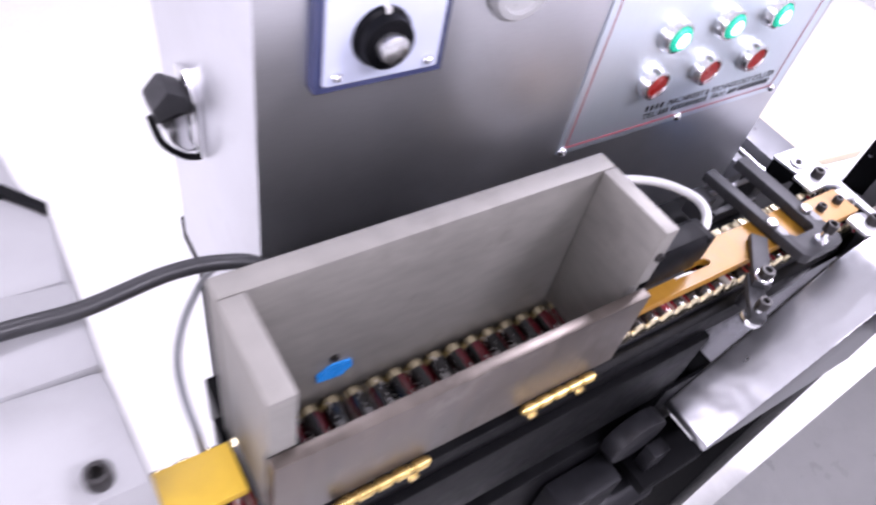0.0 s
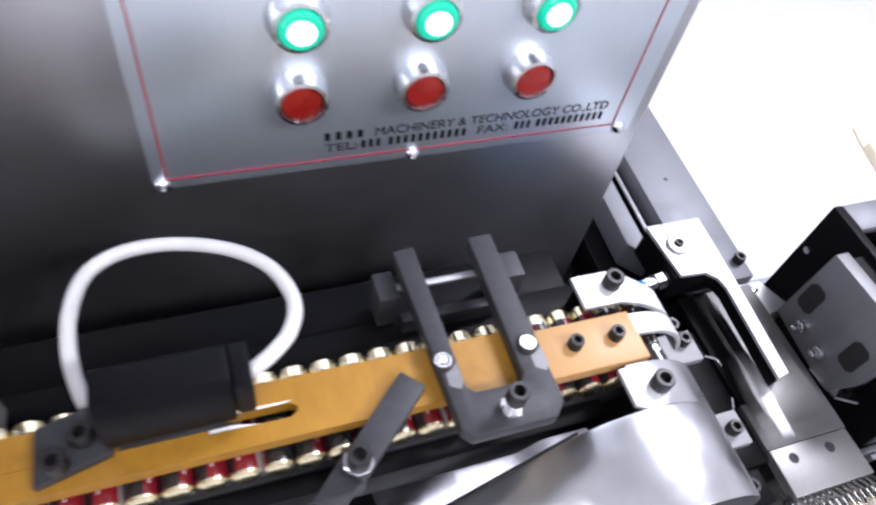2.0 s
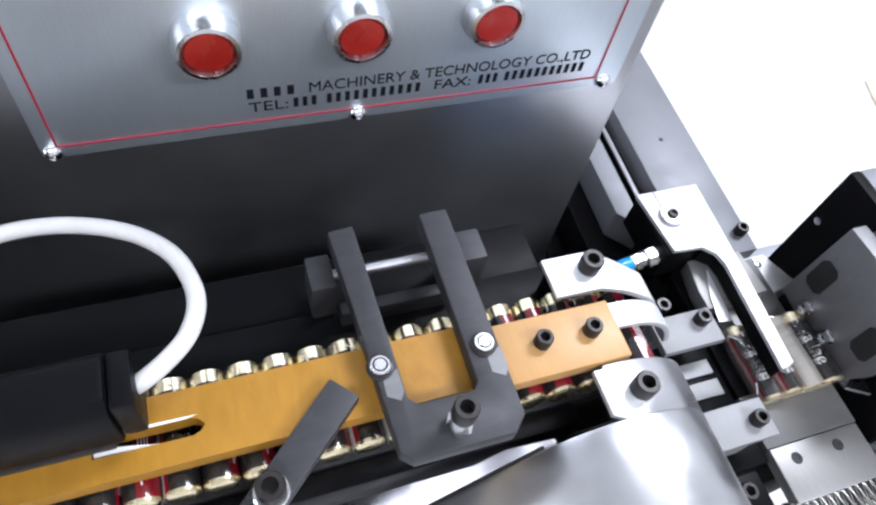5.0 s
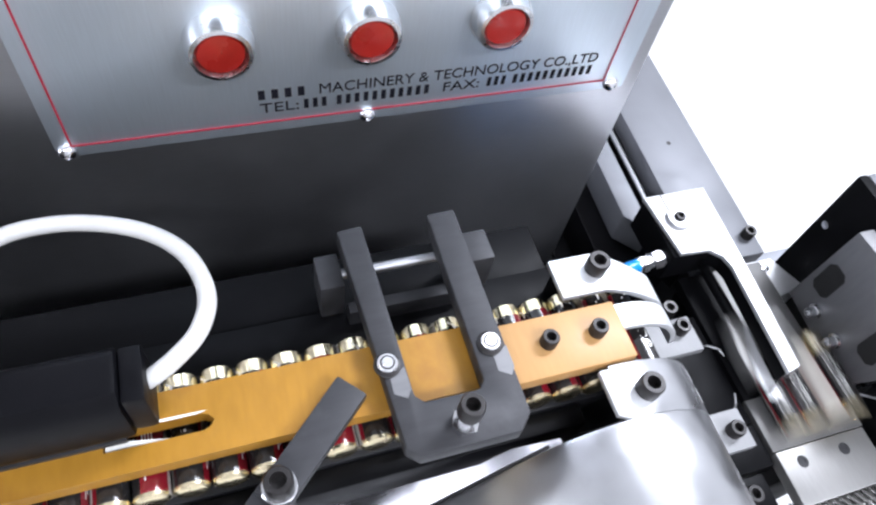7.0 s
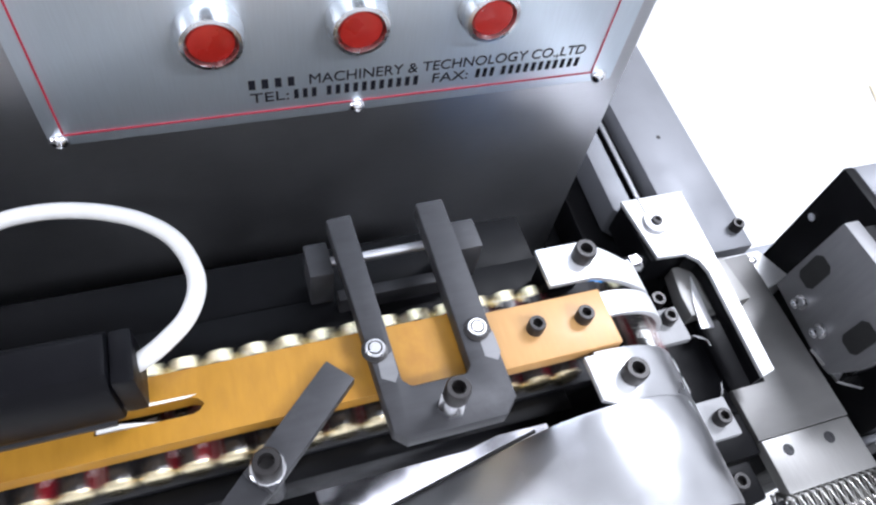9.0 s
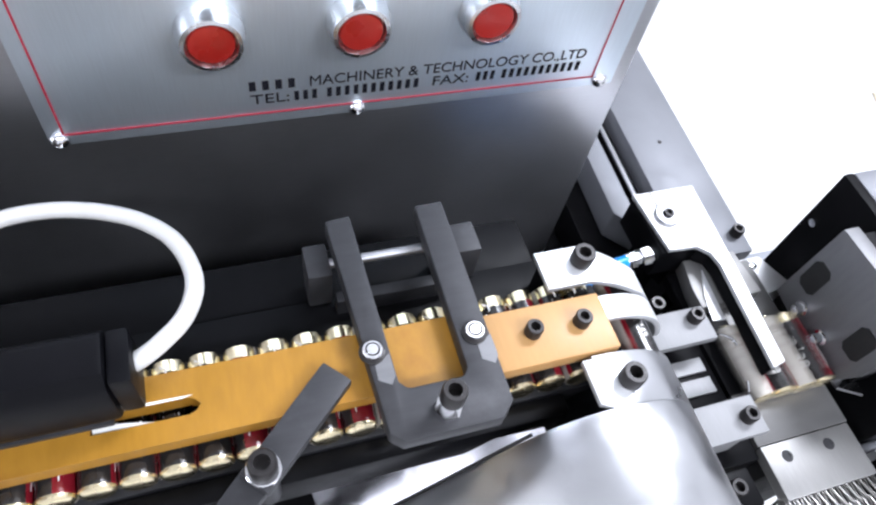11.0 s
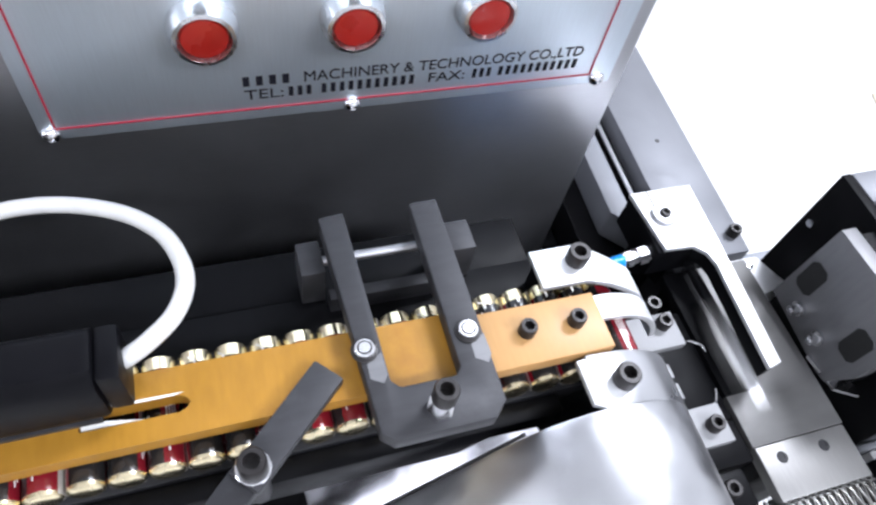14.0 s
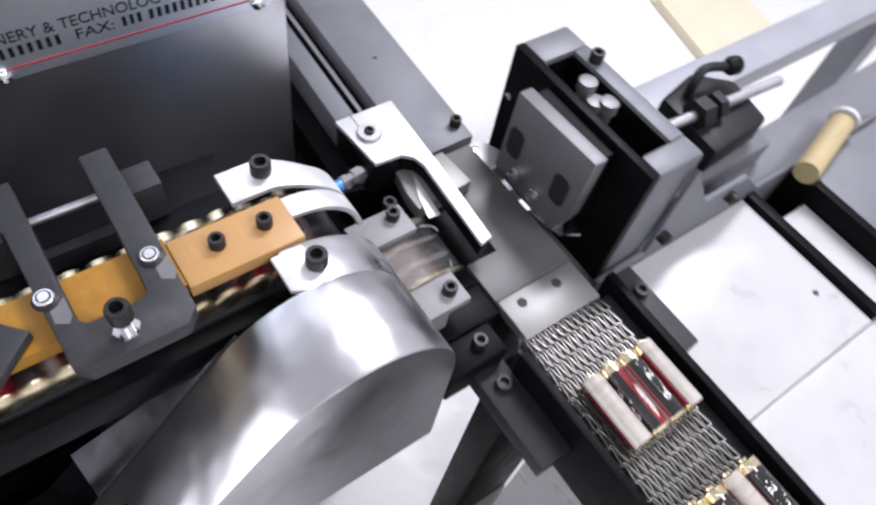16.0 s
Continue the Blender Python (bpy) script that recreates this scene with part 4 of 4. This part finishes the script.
for tx, ty, tz in ((2.91, -2.40, 9.841), (1.75, -2.40, 9.701)):
    part("socket_screw", socket_screw(tx, ty, tz, 0.055, 0.05), SCREW, tray)
part("leg", box(B(), 2.1, 2.55, -5.0, -4.6, 0, 9.248), BLACK, tray)

belt = thing("wire_mesh_belt", "steel wire mesh conveyor belt with zigzag links", "belt", (2.3, -3.6, 9.8))
LINKS, RUN = 50, 2.66
zig = []
for i in range(13):
    x = -0.33 + 0.66 * i / 13
    zig += [(x, -0.066, 0.004), (x + 0.005, -0.052, 0.0), (x + 0.019, 0.052, -0.004), (x + 0.025, 0.068, -0.002), (x + 0.032, 0.052, 0.004), (x + 0.046, -0.052, 0.008)]
link_mesh = shaped("belt_link", tube(tube(B(), zig, 0.0092, 6), [(-0.34, -0.056, -0.004), (0.34, -0.056, -0.004)], 0.006, 5), WIRE)
belt_links = []
for n in range(LINKS):
    ob = new("belt_link", link_mesh)
    ob.parent = belt
    belt_links.append(ob)

bin_box = thing("collecting_bin", "white enamelled steel bin below the belt end", "bin", (2.3, -6.2, 6.0))
part("floor", box(B(), 1.2, 3.4, -7.4, -5.3, 6.0, 6.08), WHITEMETAL, bin_box)
part("wall_panel", box(B(), 1.2, 3.4, -7.4, -7.32, 6.082, 8.2), WHITEMETAL, bin_box)
part("wall_panel", box(B(), 1.2, 3.4, -5.38, -5.3, 6.082, 8.2), WHITEMETAL, bin_box)
part("wall_panel", box(B(), 1.2, 1.28, -7.318, -5.382, 6.082, 8.2), WHITEMETAL, bin_box)
part("wall_panel", box(B(), 3.32, 3.4, -7.318, -5.382, 6.082, 8.2), WHITEMETAL, bin_box)
part("stand", box(B(), 1.5, 3.1, -7.0, -5.7, 0, 5.998), WHITEMETAL, bin_box)

# ---- side table with trough ----
table = thing("side_table", "white sheet steel side table with a seam", "table", (4.0, -3.3, 0))
part("top_sheet", box(B(), 3.03, 4.60, -3.45, -2.12, 9.38, 9.5), WHITEMETAL, table, bevel=0.01)
part("lower_sheet", box(B(), 3.03, 6.4, -6.0, -3.46, 9.36, 9.485), WHITEMETAL, table, bevel=0.01)
part("leg", box(B(), 3.2, 6.2, -5.6, -2.4, 0, 9.34), WHITEMETAL, table)
part("rivet", lathe(B(), (4.40, -3.05, 9.5), (0, 0, 1), [(0, 0.025), (0.01, 0.02), (0.012, 0)], 10), GREYMETAL, table)
trough = thing("side_trough", "dark open steel trough beside the table", "trough", (5.0, -2.8, 9.0))
part("left_wall", box(B(), 4.61, 4.70, -3.45, -2.12, 9.0, 9.56), BLACK, trough, bevel=0.008)
part("right_wall", box(B(), 5.25, 5.34, -3.45, -2.12, 9.0, 9.56), BLACK, trough, bevel=0.008)
part("floor", box(B(), 4.702, 5.248, -3.45, -2.12, 9.0, 9.1), BLACK, trough)
part("rib", box(B(), 4.92, 4.98, -3.45, -2.12, 9.102, 9.3), GREYMETAL, trough)
lid = thing("side_plate", "pale grey side plate with a tan handle", "plate", (6.2, -2.8, 0))
part("plate", box(B(), 5.36, 7.4, -3.45, -2.12, 9.3, 9.5), BED, lid, bevel=0.02)
part("leg", box(B(), 6.5, 7.2, -3.2, -2.3, 0, 9.298), BED, lid)
part("tan_handle", cyl(B(), (5.22, -2.24, 9.612), (6.05, -2.02, 9.612), 0.11, None, 18), TAN, lid, "tan wooden handle")
part("handle_cap", lathe(B(), (6.05, -2.02, 9.63), (0.967, 0.256, 0), [(0, 0.13), (0.06, 0.13), (0.07, 0.08), (0.07, 0)], 18), WHITEMETAL, lid)

# far beam and carton seen past the block
bench = thing("rear_beam", "pale grey steel machine beam on legs", "beam", (8, -0.3, 0))
part("beam", box(B(), 3.45, 12.5, -0.55, -0.05, 8.2, 8.5), BEAMGREY, bench, bevel=0.03)
part("leg", box(B(), 11.0, 11.5, -0.5, -0.1, 0, 8.19), BEAMGREY, bench)
carton = thing("carton", "flat pale cardboard carton lying on the floor", "carton", (19.6, 6.4, 0))
part("box", prism(B(), [(18.2, 5.0), (21.5, 4.6), (22.2, 7.2), (18.9, 7.9)], "z", 0, 0.35), CARD, carton, bevel=0.04)
part("flap", prism(B(), [(18.9, 7.92), (22.2, 7.22), (22.5, 8.2), (19.2, 8.8)], "z", 0.02, 0.08), CARD, carton)

# ---- feeder machine on the infeed side ----
feeder = thing("feeder_machine", "white enamelled feeder housing with rounded covers", "feeder", (-7.5, -0.8, 0))
part("lower_cover", prism(B(), [(-13.4, -1.42), (-5.07, -1.50), (-5.105, -0.86), (-13.4, -0.4)], "z", 10.90, 11.48), FEEDERGREY, feeder, bevel=0.05)
part("upper_cover", prism(B(), [(-13.4, -0.85), (-5.107, -0.85), (-5.11, -0.29), (-13.4, 0.4)], "z", 10.92, 11.50), FEEDERGREY, feeder, bevel=0.05)
part("rear_cover", prism(B(), [(-13.4, -0.28), (-5.13, -0.28), (-5.10, 0.24), (-5.21, 0.58), (-5.25, 0.9), (-13.4, 1.0)], "z", 10.5, 11.49), FEEDERGREY, feeder, bevel=0.06)
part("black_seal", prism(B(), [(-5.6, 0.46), (-5.30, 0.42), (-5.11, 0.20), (-5.10, 0.27), (-5.28, 0.50), (-5.6, 0.54)], "z", 11.485, 11.53), PLASTIC, feeder)
part("column", box(B(), -13.0, -6.5, -0.9, 0.8, 0, 10.48), FEEDERGREY, feeder, bevel=0.05)
part("cover_screw", socket_screw(-5.263, -1.40, 11.481, 0.06, 0.08), SCREW, feeder)
solo("black_cable", tube(B(), curve_points([(-6.6, -0.55, 11.6), (-5.48, -0.534, 11.56), (-5.112, -0.525, 11.53), (-4.68, -0.443, 11.5), (-4.40, -0.46, 11.48), (-4.2, -0.54, 11.45), (-4.0, -0.62, 11.2), (-3.9, -0.68, 10.6)], 10), 0.045, 10), BLACKCABLE, "black rubber cable hanging behind the hopper", "cable", (-5, -0.4, 11.8))
solo("grey_cable", tube(B(), curve_points([(-4.42, -0.45, 11.45), (-4.46, -0.25, 11.1), (-4.62, -0.39, 11.0), (-4.743, -0.635, 11.0), (-4.789, -0.888, 11.0), (-4.795, -1.09, 10.98), (-4.79, -1.16, 10.8)], 10), 0.022, 8), GREYCABLE, "thin grey cable beside the hopper", "cable", (-4.8, -0.7, 11.0))

# ---- batteries ----
def battery_meshes():
    can = lathe(B(), (0, -0.2525, 0), (0, 1, 0), [(0, 0.045), (0.004, 0.060), (0.012, 0.0695), (0.022, 0.0715), (0.470, 0.0715), (0.482, 0.0695), (0.487, 0.060), (0.487, 0.028), (0.503, 0.027), (0.505, 0.022)], 24)

    def sector(a0, a1, y0, y1, n):
        bm = B()
        prev = None
        for i in range(n + 1):
            a = radians(a0 + (a1 - a0) * i / n)
            ring = [bm.verts.new((r * math.sin(a), y, r * math.cos(a))) for r, y in ((0.0716, y0), (0.0728, y0), (0.0728, y1), (0.0716, y1))]
            if prev:
                for k in range(4):
                    bm.faces.new((prev[k], prev[(k + 1) % 4], ring[(k + 1) % 4], ring[k]))
            prev = ring
        return bm
    data = bpy.data.curves.new("word", "FONT")
    data.body, data.size = "Alkaline", 0.0106
    tmp = new("word", data)
    bpy.context.view_layer.update()
    word = bpy.data.meshes.new_from_object(tmp.evaluated_get(bpy.context.evaluated_depsgraph_get()))
    bpy.data.objects.remove(tmp)
    for v in word.vertices:
        x, y, _ = v.co
        a = radians(-6) + (y - 0.003) / 0.00731
        v.co = (0.00731 * math.sin(a), 0.0205 - x, 0.00731 * math.cos(a))
    word.materials.clear()
    word.materials.append(WHITEPRINT)
    marks = B()
    for k in range(4):
        piece = sector(78 + 9 * k, 82 + 9 * k, -0.18 + 0.02 * k, 0.02 + 0.03 * (k % 2), 1)
        for v in piece.verts:
            v.co.x, v.co.z = v.co.x * 1.012, v.co.z * 1.012
        tmp_me = bpy.data.meshes.new("tmp")
        piece.to_mesh(tmp_me)
        piece.free()
        marks.from_mesh(tmp_me)
        bpy.data.meshes.remove(tmp_me)
    return (("can", shaped("can", can, GOLD)), ("black_sleeve", shaped("black_sleeve", sector(-62, 62, -0.226, 0.175, 12), SLEEVEBLACK)),
            ("red_sleeve", shaped("red_sleeve", sector(62, 150, -0.226, 0.175, 8), SLEEVERED)), ("red_stripe", shaped("red_stripe", sector(-80, -62, -0.226, 0.175, 3), SLEEVERED)), ("pale_sheen", shaped("pale_sheen", sector(150, 280, -0.240, 0.228, 12), PALESHEEN)), ("printed_word", word),
            ("printed_lines", shaped("printed_lines", marks, WHITEPRINT)))


first = tagged(new("battery"), "black, red and gold alkaline AA battery lying on its side", "battery", "batteries in the feed")
for pn, me in battery_meshes():
    p = new(pn, me)
    p.parent = first
STEP, FULL, LAST = 0.1475, -97, 12
batteries = [first] + [copy_thing(first, Matrix()) for _ in range(FULL, LAST)]
rng = random.Random(4)
ROLLS = [rng.choice((0, -25, 25, -45, -10, 15, -95, -60, -70, -20, 8, 40)) + rng.uniform(-12, 12) for _ in batteries]

# ---- movement ----
BEAT, FIRST_BEAT = 0.8565, 7.0
beats = {k: FIRST_BEAT + BEAT * (k - 9) for k in range(-4, 24)}


def feed(q):
    return (1.0 + STEP * q, -1.343, 10.700 if q < 0 else 10.685)


def bay(q):
    return (2.605 - STEP * (4 - q), -1.47, 9.920)


def battery_track(j):
    """Times and places of one battery: in the row, over the drum, on the plate, on the belt, in the bin."""
    rows, q, k = [(-9.0, feed(j - 16))], j - 16, -3
    while k < 22 and q <= 0:
        a, b = beats[k] + 0.17, beats[k] + 0.50
        rows.append((a, feed(q)))
        if q + 4 <= 0:
            rows.append((b, feed(q + 4)))
        else:
            over = a + (b - a) * (-q) / 4 * 0.55
            if over > a + 0.01:
                rows.append((over, feed(0)))
            wait = (0.72 + STEP * (q + 4), -1.35, 9.925)
            rows += [(over + 0.03, (1.19, -1.343, 10.50)), (over + 0.06, (1.19, -1.35, 10.15)), (over + 0.10, wait)]
            rows += [(beats[k] + 0.405, wait), (beats[k] + 0.45, (wait[0] + 0.62, -1.45, 9.922)), (beats[k] + 0.53, (wait[0] + 0.90, -1.47, 9.921)), (beats[k] + 0.58, bay(q + 4))]
        q += 4
        k += 1
    if q > 0 and k < 23:
        go = beats[k]
        x, y, z = bay(q)
        rows += [(go - 0.03, (x, y, z)), (go + 0.09, (x - 0.04, -2.58, 9.935))]
        for n in range(1, 7):
            rows.append((go + 0.09 + 0.4 * n, (x - 0.04, -2.58 - 0.41 * n, 9.935)))
        pack = k + 3
        rows.append((go + 2.80, (x - 0.04, -5.4 - 0.55 * (pack % 3) - 0.28, 6.16 + 0.16 * (pack // 3))))
    return rows


def at_time(rows, t):
    for (t0, p0), (t1, p1) in zip(rows, rows[1:]):
        if t0 <= t <= t1:
            f = (t - t0) / (t1 - t0) if t1 > t0 else 0
            return tuple(a + (b - a) * f for a, b in zip(p0, p1))
    return rows[-1][1] if t > rows[-1][0] else rows[0][1]


def clipped(rows):
    inner = [(t, p) for t, p in rows if 0.02 < t < 15.98]
    return [(0.0, at_time(rows, 0.0))] + inner + [(16.0, at_time(rows, 16.0))]


def belt_place(s):
    """A place on the belt's loop, from its start at the transfer plate."""
    s %= 2 * RUN + 0.5
    if s < RUN:
        return (2.30, -2.34 - s, 9.845, 0)
    if s < RUN + 0.25:
        a = (s - RUN) / 0.25 * 180
        return (2.30, -2.34 - RUN - 0.08 * math.sin(radians(a)), 9.765 + 0.08 * math.cos(radians(a)), a)
    if s < 2 * RUN + 0.25:
        return (2.30, -2.34 - RUN + (s - RUN - 0.25), 9.685, 180)
    a = 180 + (s - 2 * RUN - 0.25) / 0.25 * 180
    return (2.30, -2.34 - 0.08 * math.sin(radians(a)), 9.765 + 0.08 * math.cos(radians(a)), a)


def motions():
    for ob, j, roll in zip(batteries, range(FULL, LAST + 1), ROLLS):
        rows = clipped(battery_track(j))
        # each one turns over as it rolls round the drum, to lie with its print, red or pale sheen side up
        roll += 360 if roll < -55 else 0
        shown = (8, 150, -12, 3, 100, -5, 140, -60, 12, 172, 0)[j % 11] + (-9, 6, -4, 11, -7)[j % 5]
        shown += 360 * round((roll - shown) / 360)
        walk(ob, [(t, pose(p[0] * U, p[1] * U, p[2] * U, 0, roll + (shown - roll) * (0 if p[2] > 10.68 else 0.33 if p[2] > 10.3 else 0.67 if p[2] > 10.0 else 1), 0)) for t, p in rows])
    # the arm draws back while new batteries roll in; the blade strikes on the beat
    ax, ay, az = (c * U for c in (2.0, -0.5, 9.85))
    rest, back = pose(ax + 0.002, ay, az), pose(ax - 0.009, ay - 0.006, az - 0.002)
    arm_rows, blade_rows = [(0.0, rest)], [(0.0, pose(0, 0, 0))]
    for k in range(1, 21):
        b = beats[k]
        for dt, m in ((0.22, rest), (0.29, back), (0.41, back), (0.46, rest)):
            if 0.03 < b + dt < 15.97:
                arm_rows.append((b + dt, m))
        for dt, dy in ((-0.05, 0), (0.06, -0.09), (0.11, -0.09), (0.19, 0)):
            if 0.03 < b + dt < 15.97:
                blade_rows.append((b + dt, pose(0, dy, 0)))
    # the carriage springs out with the batteries and draws back before they are pushed off
    cx, cy, cz = (c * U for c in (1.6, -1.5, 9.822))
    near, far = pose(cx, cy, cz), pose(cx + 0.0195, cy, cz)
    carriage_rows = [(0.0, near)]
    for k in range(1, 21):
        for dt, m in ((-0.10, far), (-0.06, near), (0.40, near), (0.45, far)):
            if 0.03 < beats[k] + dt < 15.97:
                carriage_rows.append((beats[k] + dt, m))
    walk(carriage, carriage_rows + [(16.0, carriage_rows[-1][1])])
    walk(arm, arm_rows + [(16.0, arm_rows[-1][1])])
    walk(blade, blade_rows + [(16.0, blade_rows[-1][1])])
    total = 2 * RUN + 0.5
    o = ORG[belt]
    for n, ob in enumerate(belt_links):
        rows = []
        for i in range(161):
            x, y, z, a = belt_place(n * total / LINKS + 1.025 * i * 0.1)
            rows.append((i * 0.1, pose((x - o.x) * U, (y - o.y) * U, (z - o.z) * U, a, 0, 0)))
        walk(ob, rows)


motions()
